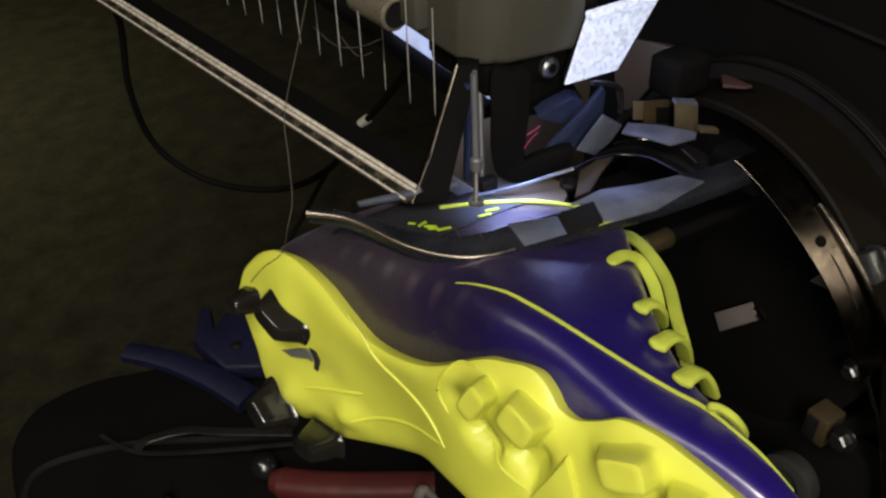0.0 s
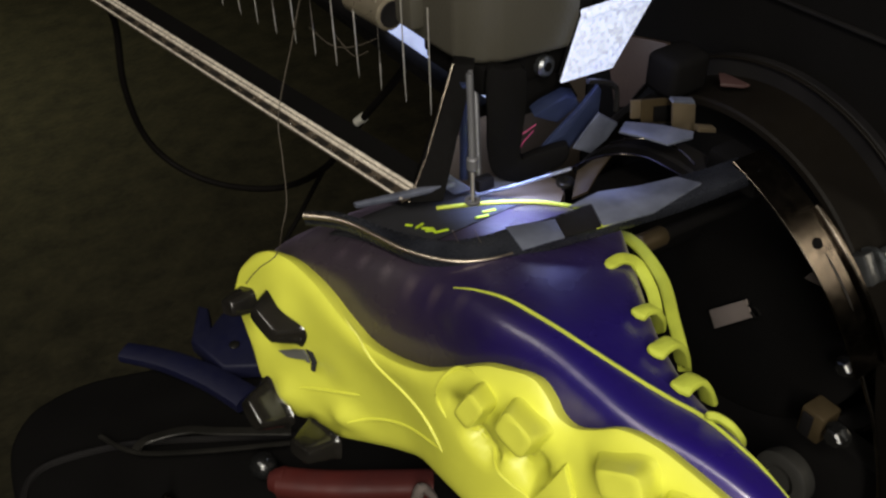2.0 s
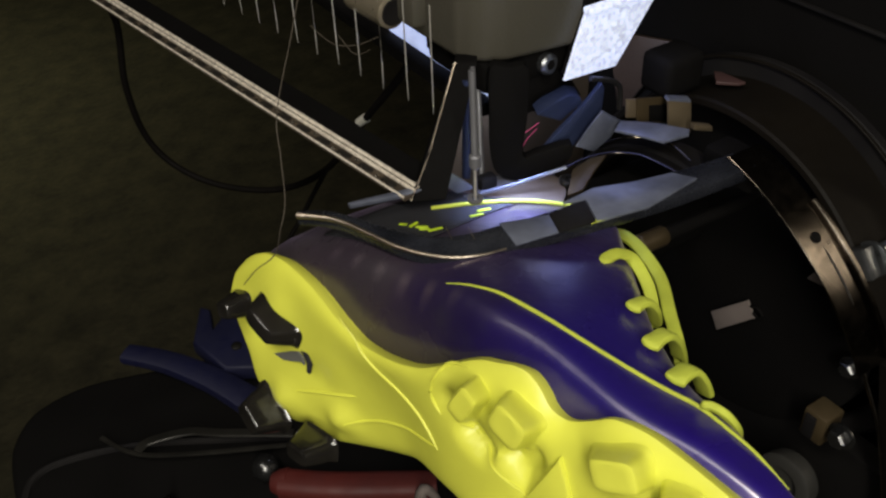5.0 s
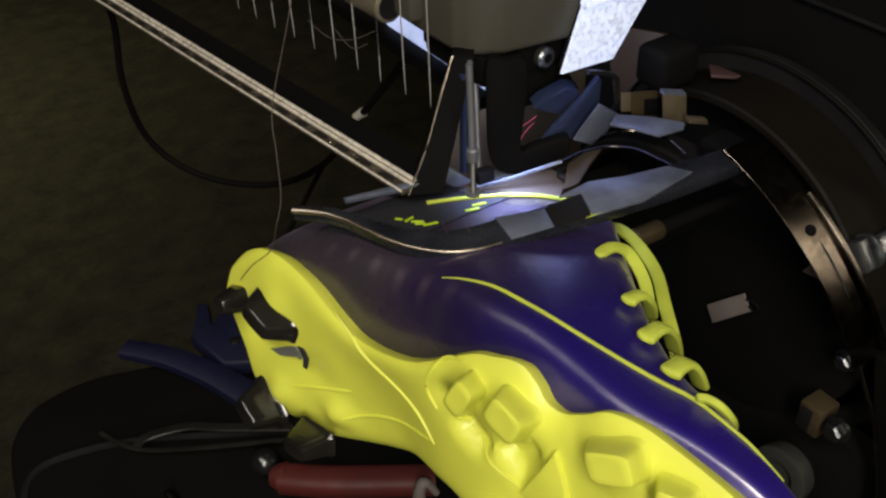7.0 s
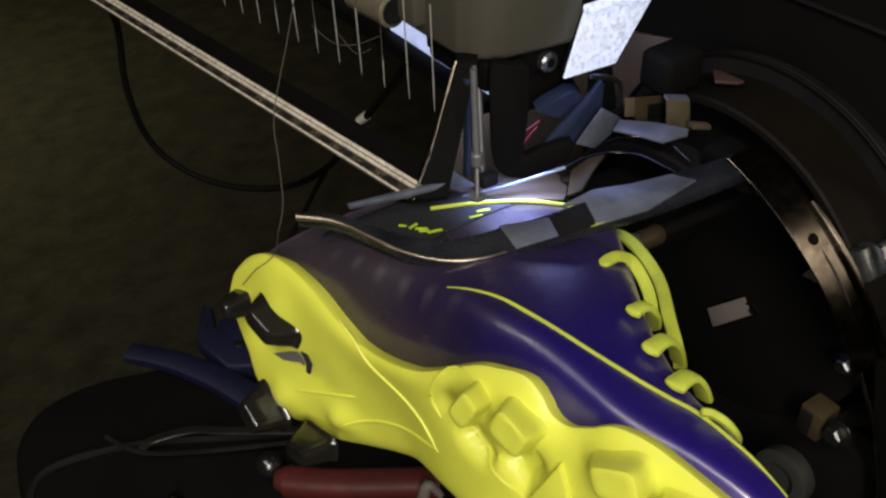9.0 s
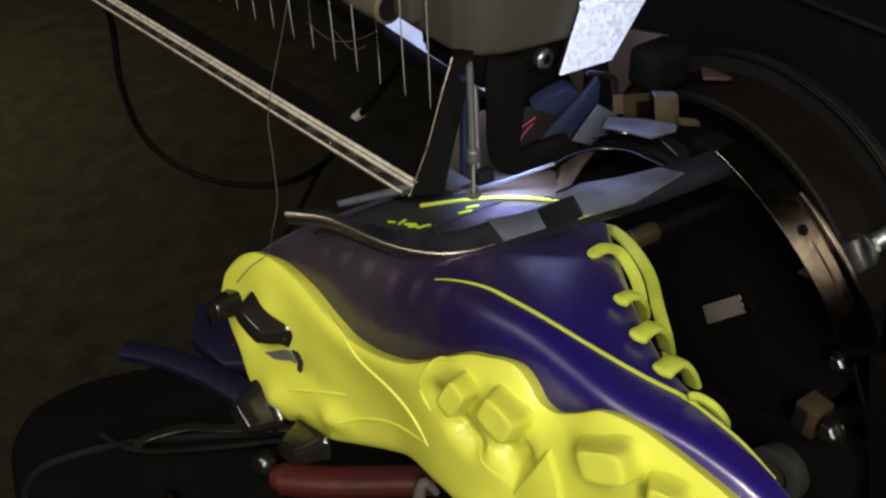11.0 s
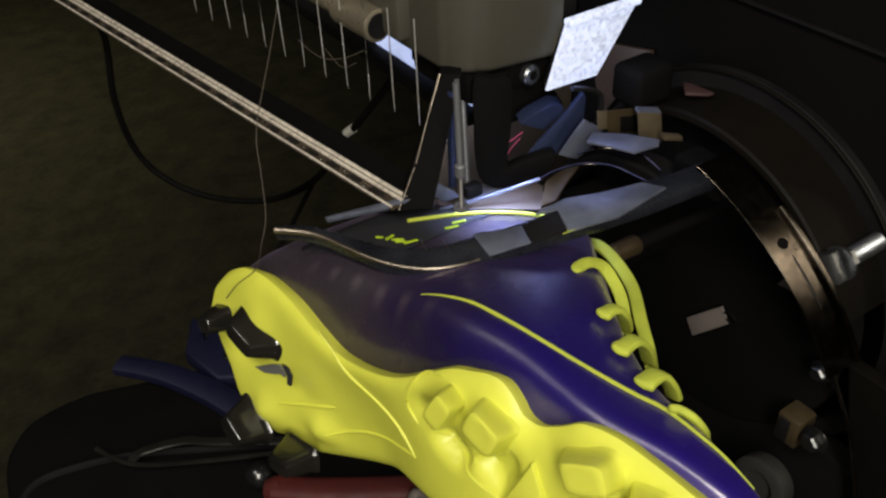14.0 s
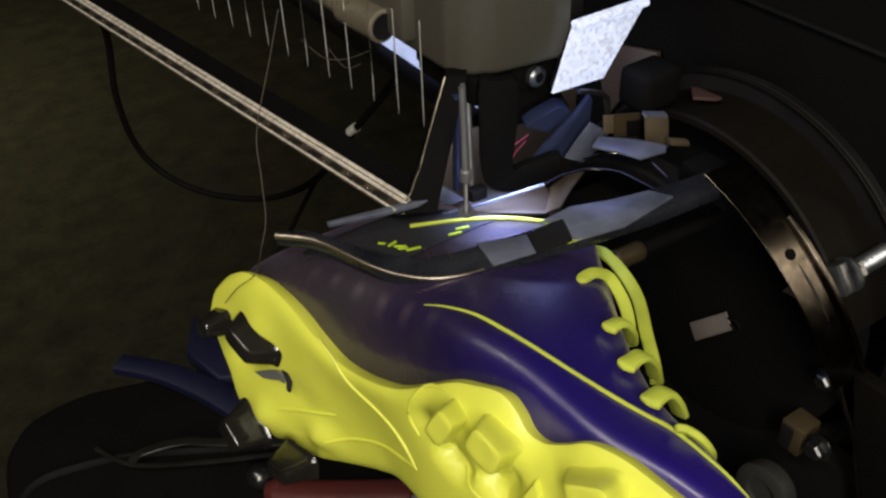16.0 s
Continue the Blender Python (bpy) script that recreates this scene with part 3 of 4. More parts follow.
def boot():
    ob = thing("football_boot", (0, 0, 0), "violet and charcoal football boot with lime sole held sideways in clamp", "boot")
    upper = part("upper", upper_mesh(), M_UPPER, ob, "violet coated upper fading to charcoal at the heel")
    mod = upper.modifiers.new("thickness", "SOLIDIFY")
    mod.thickness, mod.offset = 0.002, -1
    part("outsole", sole_mesh(), M_LIME, ob, "glossy lime rubber outsole")
    for l, t, a, b, h, turn in ((-61, 34, 25, 12, 12, -18), (-84, 30, 12, 11, 13, 20), (-63, -15, 21, 12, 15, -36), (-31, -14, 19, 11, 14, 6)):
        part("stud", stud_mesh(l, t, a, b, h, turn, n0=65), M_STUD, ob, "glossy black heel stud")
    for l, t, a, b, h, turn in ((47, 59, 17, 10, 13, 66), (66, 62, 16.5, 14.5, 13.5, -19), (105, 69, 20, 13, 13, 28), (126, 68, 13, 12, 11, 10), (70, 8, 20, 14, 12, 0), (110, 8, 22, 14, 12, 0)):
        part("stud", stud_mesh(l, t, a, b, h, turn, n0=66, taper=0.86, lean_l=0.26, lean_t=0.38), M_LIME, ob)
    for run in ([(-25, 53), (-8, 42), (6, 35.8), (20.6, 29), (31, 22)], [(-50, 1), (-34, 7), (-20, 13)], [(-24, -4), (-3, 8), (29, 22)], [(32, 41), (27, 47), (28, 56), (33, 65), (42, 69)], [(40, 42), (55, 36), (75, 33)]):
        path = spline([(l, tt, 0) for l, tt in run], 8)
        pts = [boot_point(p.x, sole_n(p.x, p.y) + 0.1, p.y) for p in path]
        part("sole_ridge", tube(pts, 0.75, 8, taper=lambda k: min(1.0, 0.3 + 4 * k, 0.3 + 4 * (1 - k))), M_LIME, ob)
    part("sole_wedge", slab([boot_point(l, 64.5, tt) for l, tt in ((84.5, 58.5), (79.5, 45), (74.5, 33), (84, 34), (94, 40), (89.5, 50))], BN * 4.2, 0.8), M_LIME, ob, "raised lime wedge")
    # printed crescent on the heel
    edge = [(-49, 24.3), (-44, 24.2), (-40.8, 20.5), (-41.4, 15.2), (-43.5, 15.1), (-43.6, 19.3), (-45.6, 22)]
    part("mark_edge", slab([boot_point(l, sole_n(-46, 19) + 0.4, t) for l, t in edge], BN * 0.9), M_MATBLACK, ob, "black edge of the printed mark")
    pts = [(-64, 13.7), (-52.7, 21.2), (-48.2, 23.4), (-45.4, 22.2), (-43.8, 19.2), (-46.3, 19.4), (-52.3, 16.3), (-57.4, 14)]
    part("printed_mark", slab([boot_point(l, sole_n(-52, 18) + 0.2, t) for l, t in pts], BN * 1.0), M_MARK, ob, "grey crescent mark")
    # piping along the flank
    pipe = [(13.5, 49), (22, 47.6), (34, 45.6), (46, 44.8), (58, 44), (72, 42.8), (81, 41.8), (92, 40.6), (102, 39.4), (112, 38.6), (125, 40.5), (135, 41), (146, 41)]
    pts = spline([boot_point(l, n, side_t(l, n, 0.3)) for l, n in pipe], 6)
    part("piping", tube(pts, 0.75, 8, taper=lambda t: min(1.0, 0.3 + t * 3, 0.45 + 2.2 * (1 - t))), M_LACE, ob, "thin lime piping")
    col = [(-36, 5), (-26, -9), (-16, -23), (-7, -33), (1, -40), (8, -47)]
    pts = spline([boot_point(l, n, side_t(l, n, 1.2)) for l, n in col], 6)
    part("collar_edge", tube(pts, 0.95, 8), M_LACE, ob, "lime collar edge")
    # laces
    runs = [
        ([(8, -60, 70), (14, -56, 72), (19, -52, 74), (29, -48, 78), (42, -42, 78), (58, -30, 77), (73, -13, 75), (84, -1, 73), (90, 6, 71)], 5.8),
        ([(46, -3, 88), (45, -7, 88.5), (46, -13, 89), (49, -18, 87), (54, -19, 83), (60, -17, 79), (66, -12, 75), (71, -5, 72)], 5.6),
        ([(71, 16, 87.5), (71, 13, 88.5), (72, 8, 88.5), (73, 2, 83), (72, -4, 75)], 6.5),
        ([(86, 28, 85.3), (86, 24, 86.3), (87, 18, 87), (88, 11, 81), (89, 7, 74)], 7.5),
        ([(101, 36, 83.3), (101, 33, 84.5), (102, 27, 85), (104, 22, 80), (106, 19, 74)], 8.0),
        ([(112.5, 38.5, 82), (115, 37, 83), (119, 36, 82.5), (122, 32, 77), (122, 28, 71)], 7.0),
    ]
    for n_run, (run, width) in enumerate(runs):
        pts = spline([boot_point(*p) for p in run], 8)
        part("lace", tube(pts, 1, 12, flat=(width, 2.4 if n_run < 2 else 3.2, BT + 0.5 * BN if n_run < 2 else BT - BN), taper=lambda k: max(0.25, 1 - max(0.0, 1 - k / 0.16) ** 2.5) * (1 - 0.15 * k)), M_LACE, ob, "flat lime lace")
    # black sheet under the letters, inside the clamp: the head's shade put into colour
    bm = bmesh.new()
    grid = [[bm.verts.new(boot_point(l, v, side_t(l, v, 0.25))) for v in range(-24, 45, 4)] for l in (-60, -54, -48, -42, -36, -30, -25, -20, -16, -13.5)]
    for a, b in zip(grid, grid[1:]):
        for k in range(len(a) - 1):
            bm.faces.new((a[k], a[k + 1], b[k + 1], b[k]))
    cloth = part("shade_sheet", bm, M_MATBLACK, ob, "black sheet for the shade under the stitching")
    mod = cloth.modifiers.new("thickness", "SOLIDIFY")
    mod.thickness, mod.offset = 0.0003, 0
    # stitched lime letters, unreadable: short bars of thread
    bars = [((-33, 27), (-30, 26)), ((-27, 27), (-28, 22)), ((-25, 26), (-21, 23)), ((-22, 27), (-19, 24)), ((-18, 26), (-16, 20)), ((-16, 3), (-14, -3)), ((-18, -4), (-16, -10))]
    for a, b in bars:
        pts = [boot_point(a[0] + (b[0] - a[0]) * k / 5, a[1] + (b[1] - a[1]) * k / 5, side_t(a[0] + (b[0] - a[0]) * k / 5, a[1] + (b[1] - a[1]) * k / 5, 0.9)) for k in range(6)]
        part("stitching", tube(pts, 1, 8, flat=(1.3, 0.7, BT)), M_THREAD, ob, "raised lime stitching")
    return ob


# ---------------------------------------------------------------- the clamp, the ring and the carriage
def clamp():
    ob = thing("boot_clamp", (0, 0, 0), "dark steel clamp with a wavy edge pressed on the boot", "clamp")
    outer = [(-51, 51), (-42, 42), (-37, 33), (-33, 21), (-29, 10), (-23, 0), (-15, -8), (-5, -13), (4, -15), (16, -17), (34, -20), (49, -23), (73, -27), (92, -29), (122, -31)]
    inner = [(-50, 53), (-40, 46), (-34, 37), (-28, 25), (-21, 14), (-14, 6), (-2, 0), (10, -2), (23, -5), (38, -7), (56, -8), (78, -11), (103, -16), (122, -18)]
    outer = [(x - 3, y - 4) for x, y in outer]
    inner = [(x - 3, y - 4) for x, y in inner]
    o = spline([(x, y, 88) for x, y in outer], 5)
    i = spline([(x, y, 88) for x, y in inner], 5)
    part("near_jaw", slab(o + list(reversed(i)), (0, 0, 6), 0.8), M_CLAMP, ob, "dark polished steel jaw")
    # The highlight along the jaw's edge, built as a bright tapering tube.
    part("jaw_highlight", tube(spline([(x - 0.1, y - 0.1, 93.2) for x, y in outer[:9]], 6), 1.3, 10, taper=lambda k: 1.1 - 0.7 * k), M_CLAMPRIM, ob, "bright tube for the highlight along the rim")
    # Pale blue-grey here puts the lamp's blue light into the jaw's colour.
    part("far_jaw", slab(spline([(-29, 52, 84), (-15, 49, 84), (-2, 46, 84), (14, 42, 84)], 5) + spline([(14, 39.6, 84), (-4, 43.2, 84), (-17, 46.6, 84), (-29, 50, 84)], 5), (0, 0, 2.4), 0.4), M_PLATE, ob)
    part("lime_scrap", tube(spline([(36, -26.0, 94.2), (40, -26.6, 94.4), (45, -27.4, 94.2)], 5), 1, 8, flat=(1.6, 0.7, (0, 0, 1))), M_LACE, ob, "scrap of lime lace on the jaw")
    for k, (x, y) in enumerate(((-13, -3), (-6, -8))):
        part("scratch", tube([(x, y, 94.02), (x + 2.2, y + 7.5, 94.02)], 0.22, 6), M_CLAMPRIM, ob, "bright scratch")
    part("wire_lip", tube(spline([(24, 44, 72), (42, 35, 76), (56, 27, 81), (64.3, 22.3, 84)], 6), 0.9, 8), M_PLATE, ob, "thin chrome lip")
    part("hoop_wire", tube(spline([(64.3, 22.3, 84.0), (73.3, 23.2, 84.0), (81.6, 22.1, 84.0), (89.3, 19.2, 84.0), (97.1, 10.6, 84.0), (99.4, -1.8, 84.0), (100.6, -11.2, 84.0)], 6), 0.55, 8), M_STRAP, ob, "thin bright hoop wire")
    # Reflections on the jaw, laid on as two pale plates and a dark one.
    part("short_reflection", slab([(7, -6, 94.1), (26, -13, 94.1), (22, -24, 94.1), (4, -21, 94.1)], (0, 0, 0.8), 0.2), M_PLATE, ob, "pale blue lamp reflection laid on as a plate")
    part("reflection_gap", slab([(26.3, -13, 94.1), (44, -13.5, 94.1), (38, -27, 94.1), (22.3, -24, 94.1)], (0, 0, 1.0), 0.3), M_BLACKM, ob, "dark break in the reflection laid on as a plate")
    part("long_reflection", slab([(36, -9.5, 93.6), (52, -8.5, 93.6), (68, -14.5, 93.6), (86, -19, 93.6), (91, -28, 93.6), (61, -31.5, 93.6), (38.5, -27, 93.6), (44.3, -13.5, 93.6)], (0, 0, 1.3), 0.3), M_PLATE, ob, "pale blue lamp reflection laid on as a plate")
    part("crossbar", box(116, 132, -36, -8, 80, 92, 2), M_BLACK, ob)
    return ob


def ring():
    ob = thing("cap_ring", (0, 0, 0), "worn steel cap ring with a brown drum behind the boot", "ring frame")
    part("front_hoop", arc_band(75, 81, 110, 126, -62, 13, 60), M_BLACKM, ob, "dark hoop")
    part("strap", arc_band(98.9, 100, 111, 130.5, 15, 81, 60, skew=lambda t: 19 * t ** 2.2), M_STRAP, ob, "worn bright steel strap")
    a0 = radians(42)
    part("strap_hole", lathe([(0, 2.6), (0.6, 2.4)], (122.5, -100 * math.sin(a0), 100 * math.cos(a0)), (0, -math.sin(a0), math.cos(a0)), 18), M_BLACK, ob)
    part("strap_lip", arc_band(100, 102.5, 128.5, 131, 34, 80, 50, skew=lambda t: 19 * (0.288 + 0.697 * t) ** 2.2), M_STRAP, ob)
    part("drum", arc_band(92, 97, 142, 176, -100, 70, 90), M_DRUM, ob, "brown anodised drum")
    part("flange", arc_band(95, 107, 174, 181, -180, 180, 100), M_BLACKM, ob, "dark flange")
    part("flange_lip", arc_band(106, 107.4, 172, 174, -120, 120, 90), M_DRUM, ob)
    part("strap_groove", tube([(120.5 + 19 * ((a - 12) / 69) ** 2.2, -100.1 * math.sin(radians(a)), 100.1 * math.cos(radians(a))) for a in range(45, 62)], 0.5, 6, taper=lambda k: min(1.0, 0.2 + 4 * k, 0.2 + 4 * (1 - k))), M_SLOT, ob, "dark scored line")
    # bolt beside the strap
    a1 = radians(53)
    out, up = Vector((0, -math.sin(a1), math.cos(a1))), Vector((0, math.cos(a1), math.sin(a1)))
    m = Matrix((Vector((1, 0, 0)), up, out)).transposed().to_4x4()
    m.translation = Vector((143, 0, 0)) + out * 99
    part("bolt_block", box(-4.5, 2.5, -7, 7, -4, 5, 1.0, m=m), M_ZINC, ob, "bright steel bolt block")
    hex_bolt(ob, Vector((148, 0, 0)) + out * 100, (1, 0, 0), 6.0, mat=M_ZINC)
    part("bolt_shank", lathe([(k * 0.9, 4.4 if k % 2 else 3.7) for k in range(30)], Vector((153, 0, 0)) + out * 100, (1, 0, 0), 18), M_ZINC, ob, "threaded bright shank")
    # spring clips at the top of the hoop
    part("clip", slab([(105.2, 31.0, 100.4), (111.8, 31.0, 98.5), (113.2, 31.0, 88.4), (106.5, 31.0, 90.5)], (0.3, 1.2, 0), 0.2), M_CLIP, ob, "flat coppery spring clip")
    socket = part("clip_socket", slab([(110.8, 30.0, 99.3), (132.0, 30.0, 93.6), (134.6, 30.0, 78.8), (112.5, 30.0, 86.7)], (0.4, 1.2, 0), 0.2), M_BRASS, ob, "brass clip socket")
    part("socket_slot", slab([(118.6, 29.0, 93.7), (130.1, 29.0, 90.7), (131.7, 29.0, 81.3), (119.8, 29.0, 85.2)], (0.1, 0.6, 0), 0.1), M_BLACK, socket, "dark open slot")
    clip = part("clip", slab([(120.6, 20.0, 99.4), (136.4, 20.0, 93.4), (139.3, 20.0, 76.6), (123.4, 20.0, 83.0)], (0.3, 1.2, 0), 0.2), M_CLIP, ob, "flat coppery spring clip")
    part("clip_fold", slab([(121.7, 20.5, 100.0), (136.2, 20.5, 94.8), (137.0, 20.5, 92.6), (121.2, 20.5, 98.7)], (0.3, 3.0, 1.0), 0.2), M_PLATE, clip, "bent satin top fold")
    part("clip_brass", slab([(129.1, 10.0, 88.8), (141.8, 10.0, 83.6), (142.4, 10.0, 80.8), (129.7, 10.0, 85.8)], (0.3, 3.5, 0.3), 0.3), M_CLIP, ob)
    part("clip_plate", slab([(95.2, 26.4, 89.0), (103.2, 31.5, 89.0), (115.4, 19.5, 89.0), (122.9, 7.2, 89.0), (119.2, 3.9, 89.0), (105.9, 5.9, 89.0), (101.5, 16.1, 89.0)], (0, 0, 1.3), 0.3), M_PLATE, ob, "mottled satin steel plate")
    part("hoop_face", slab([(67.5, 21.8, 82.0), (81.8, 25.0, 82.0), (88.4, 22.8, 82.0), (74.0, 15.1, 82.0), (61.1, 7.0, 82.0), (52.7, 7.3, 82.0)], (0, 0, -1.5), 0.2), M_BRASS, ob, "brassy curved hoop face")
    part("hoop_edge", tube(spline([(88.6, 24.6, 87.0), (98.9, 22.5, 87.0), (106.9, 15.8, 87.0), (110.7, 5.0, 87.0), (107.9, -8.9, 87.0)], 6), 0.5, 8), M_STRAP, ob, "worn bright hoop edge")
    part("black_knob", box(126, 150, 26, 46, 94, 114, 4, 3), M_BLACK, ob)
    part("pink_tab", slab([(157.5, 27.6, 99.0), (159.7, 24.6, 99.0), (161.0, 11.2, 99.0), (157.6, 11.7, 99.0), (150.2, 19.1, 99.0)], (0, 0, 1.5), 0.3), M_PINK, ob, "pale pink plastic tab")
    return ob


def carriage():
    ob = thing("frame_carriage", (0, 0, 0), "black carriage plate with bolts and a blank tag", "carriage")
    part("plate", lathe([(0, 86), (1.5, 89), (12, 89)], (158, 0, 0), (1, 0, 0), 64), M_BLACK, ob)
    part("skirt", box(160, 176, -120, 60, -190, -60, 4), M_BLACK, ob)
    tag = part("tag", slab([(156, 1, -32), (156, -20, -9), (156, -26, -17), (156, -5, -41)], (-1.2, 0, 0), 0.3), M_WHITE, ob, "blank off-white tag")
    part("tag_loop", tube(spline([(155.5, -22, -12), (155, -26, -10), (155, -30, -12), (155.5, -28, -16), (155.5, -24, -15)], 5), 0.8, 6), M_BLACK, tag)
    hex_bolt(ob, (152, -83, -4), (-1, 0, 0), 4.2, mat=M_BOLT)
    hex_bolt(ob, (147, -92, -40), (-1, 0, 0), 5.2, mat=M_BOLT)
    block = part("brass_block", box(144, 158, -85, -72, -53, -35, 1.5), M_BRASS, ob, "worn brass block")
    part("block_groove", box(142.6, 144.2, -80, -74, -51, -37, 0.4), M_BLACKM, block)
    part("knob", lathe([(0, 15), (4, 16), (9, 16), (10, 14), (10.2, 9), (7, 8.5)], (146, -76, -85), (-1, 0, 0.1), 36), M_KNOB, ob, "grey white plastic knob")
    part("plate_rim", tube(spline([(150, -88, 5), (150, -93.5, -4), (150, -104.5, -22), (150, -113.5, -44), (150, -119.5, -64), (150, -122, -90), (150, -123, -120)], 6), 0.9, 8), M_RING, ob, "thin worn rim")
    part("side_shell", slab([(151, -95, 10), (151, -104, -22), (151, -113, -44), (151, -119, -64), (151, -121.5, -90), (151, -122.5, -130), (151, -170, -130), (151, -170, 10)], (8, 0, 0), 0.5), M_DRUM, ob, "dark brown side shell")
    part("stop_pin", lathe([(0, 4.0), (0.8, 4.8), (14, 4.8), (15, 4.2)], (84, -7, 50), (1, -0.05, 0), 20), M_BRASS, ob, "pale round stop pin")
    part("pin_shaft", rod((99.2, -7.8, 50), (159, -10.8, 50), 3.5, 12), M_BLACK, ob)
    part("red_tab", slab([(154, -49.9, 27.3), (154, -54.4, 35.7), (154, -63.3, 31.6), (154, -58.6, 28.4)], (-2, 0, 0), 0.3), M_WHITE, ob, "small pale tab")
    return ob


# ---------------------------------------------------------------- the machine
def machine():
    head = thing("embroidery_head", (60, 90, 125), "grey green embroidery machine head with rounded corners", "machine head")
    fp = [(35, 150), (35, 80), (37, 68), (43, 60), (52, 55), (88, 50), (90, 150)]
    part("housing", slab(spline([(x, y, 124) for x, y in fp[:-2]], 4) + [Vector((x, y, 124)) for x, y in fp[-2:]], (0, 0, 130), 4, 4), M_HEAD, head)
    part("underside_block", box(42, 92, 58, 106, 109, 123.6, 3), M_BLACK, head)
    screw = part("clamp_screw", lathe([(0, 5), (3, 5), (4, 4), (4, 2), (2, 1.8)], (74, 57, 117), (0.1, -1, 0.05), 24), M_ZINC, head, "chrome socket screw")
    part("screw_socket", lathe([(3.9, 2.5), (4.3, 2.4)], (74, 57, 117), (0.1, -1, 0.05), 6), M_BLACK, screw, "dark hexagon socket")
    part("side_panel", box(90, 104, 58, 140, 112, 250, 2), M_BLACKM, head)
    # needle bar carrier
    part("carrier_bar", tube([(25, 120, 137), (9, 330, 140)], 6.2, 20), M_BRONZE, head)
    part("carrier_cap", lathe([(0, 6.5), (0.8, 8), (30, 8), (32, 6.3)], (26, 107, 136), (-0.07, 1, 0), 28), M_BRONZE, head)
    part("carrier_end", lathe([(-0.6, 6.0), (0.2, 6.4)], (26, 107, 136), (-0.07, 1, 0), 28), M_BLACKM, head)
    part("carrier_joint", box(28, 40, 94, 130, 131, 160, 3), M_HEAD, head)
    for k in range(12):
        x, y = 26 - 2.9 * k, 76 + 17.4 * k
        tilt = 0.6 * math.sin(k * 2.3)
        needle = part("needle", tube([(x, y, 150), (x, y, 112), (x + tilt * 0.3, y, 101.5), (x + tilt * 0.4, y, 98)], 0.32, 8, taper=lambda t: 1 if t < 0.6 else 0.75 if t < 0.9 else 0.3), M_NEEDLE, head, "bright steel needle")
    for y in (100, 116):
        part("bracket_screw", lathe([(0, 2.6), (1.2, 2.6), (1.8, 2.0)], (32, y, 160), (0, 0, 1), 16), M_CHROME, head)
    # hanging bracket
    part("presser_leg", slab([(30, 63, 128), (37, 57, 128), (5, 35, 82), (-8, 42, 82)], (5, 7, 0), 1.0), M_BLACK, head, "dark presser leg")
    # Edge highlight of the leg, put on as a bright steel strip.
    part("leg_highlight", tube([(29.5, 62.5, 128), (20, 57, 116), (6, 49, 97), (-8, 42, 82.5)], 1, 8, flat=(1.3, 1.3, (0, 0, 1))), M_STRAP, head, "bright strip for the leg edge highlight")
    part("presser_hook", slab(spline([(38, 49, 128), (45, 44.5, 128), (52, 40, 127), (52, 40, 105), (51, 41, 84), (57, 38, 85), (69, 30, 89), (68, 31, 79), (54, 39, 71), (43, 46, 73), (39, 49, 82), (38, 49, 105)], 3, True), (3, 5, 0), 0.8), M_BLACK, head, "black hooked presser arm")
    part("guide_pin", rod((48, 73, 122), (37, 54, 70), 1.4, 10), M_SATIN, head)
    part("guide_pin", rod((72, 68, 110), (56, 50, 74), 1.1, 10), M_SATIN, head)
    part("guide_pin", rod((44, 70, 122), (32, 52, 72), 1.0, 10), M_SATIN, head)
    part("needle_guide", rod((31, 56, 122), (30, 56, 73), 2.0, 12), M_BLUEMETAL, head, "dark blue steel guide")
    part("needle_guard", slab([(11, 42, 91), (25, 42, 76.5), (15.5, 42, 77.3), (10, 42, 83)], (0.3, 1.2, 0), 0.2), M_PLATE, head, "pale steel needle guard")
    part("needle_clamp", box(31, 40, 45, 51, 69, 76, 1.5), M_BLACKM, head)
    foot = part("thread_cutter", slab([(58.9, 40.0, 81.7), (69.5, 40.0, 90.1), (84.3, 40.0, 99.3), (94.0, 40.0, 107.3), (95.9, 40.0, 104.4), (95.4, 40.0, 92.5), (87.1, 40.0, 84.5), (78.7, 40.0, 79.4), (66.6, 40.0, 78.3)], (1.2, 3.0, 0), 0.4), M_BLUEMETAL, head, "blue grey cutter blade")
    part("cutter_block", slab([(60.6, 44.0, 100.4), (65.4, 44.0, 102.5), (78.7, 44.0, 104.6), (84.9, 44.0, 101.9), (86.9, 44.0, 98.2), (74.3, 44.0, 92.6)], (3, 8, 1), 0.6), M_BLUEMETAL, foot)
    part("cutter_plate", slab([(89.1, 33.0, 97.8), (101.7, 33.0, 88.1), (95.6, 33.0, 81.7), (86.1, 33.0, 77.6), (75.1, 33.0, 84.2), (80.7, 33.0, 90.2)], (0.8, 1.6, 0), 0.3), M_PLATE, foot, "pale satin steel plate")
    # Added black plate that keeps the region behind the cutter dark.
    part("cutter_backing", slab([(61.9, 60.0, 115.8), (79.5, 60.0, 113.2), (92.1, 60.0, 103.3), (100.1, 60.0, 90.6), (91.0, 60.0, 92.9), (76.9, 60.0, 91.1), (63.1, 60.0, 91.5)], (4, 14, 0), 0.8), M_BLACK, head, "black plate added behind the cutter")
    part("hook_wire", tube(spline([(83.4, 36.0, 114.8), (93.6, 36.0, 111.0), (99.6, 36.0, 107.3), (101.7, 36.0, 103.5), (102.4, 36.0, 93.4)], 5), 1.3, 8), M_DULL, head, "bent steel wire")
    # rail with slots, along the needle row
    rail = thing("guide_rail", (-10, 45, 80), "slotted chrome guide rail beside the needles", "rail")
    d = (Vector((-50, 325, 87)) - Vector((-7, 42, 87))).normalized()
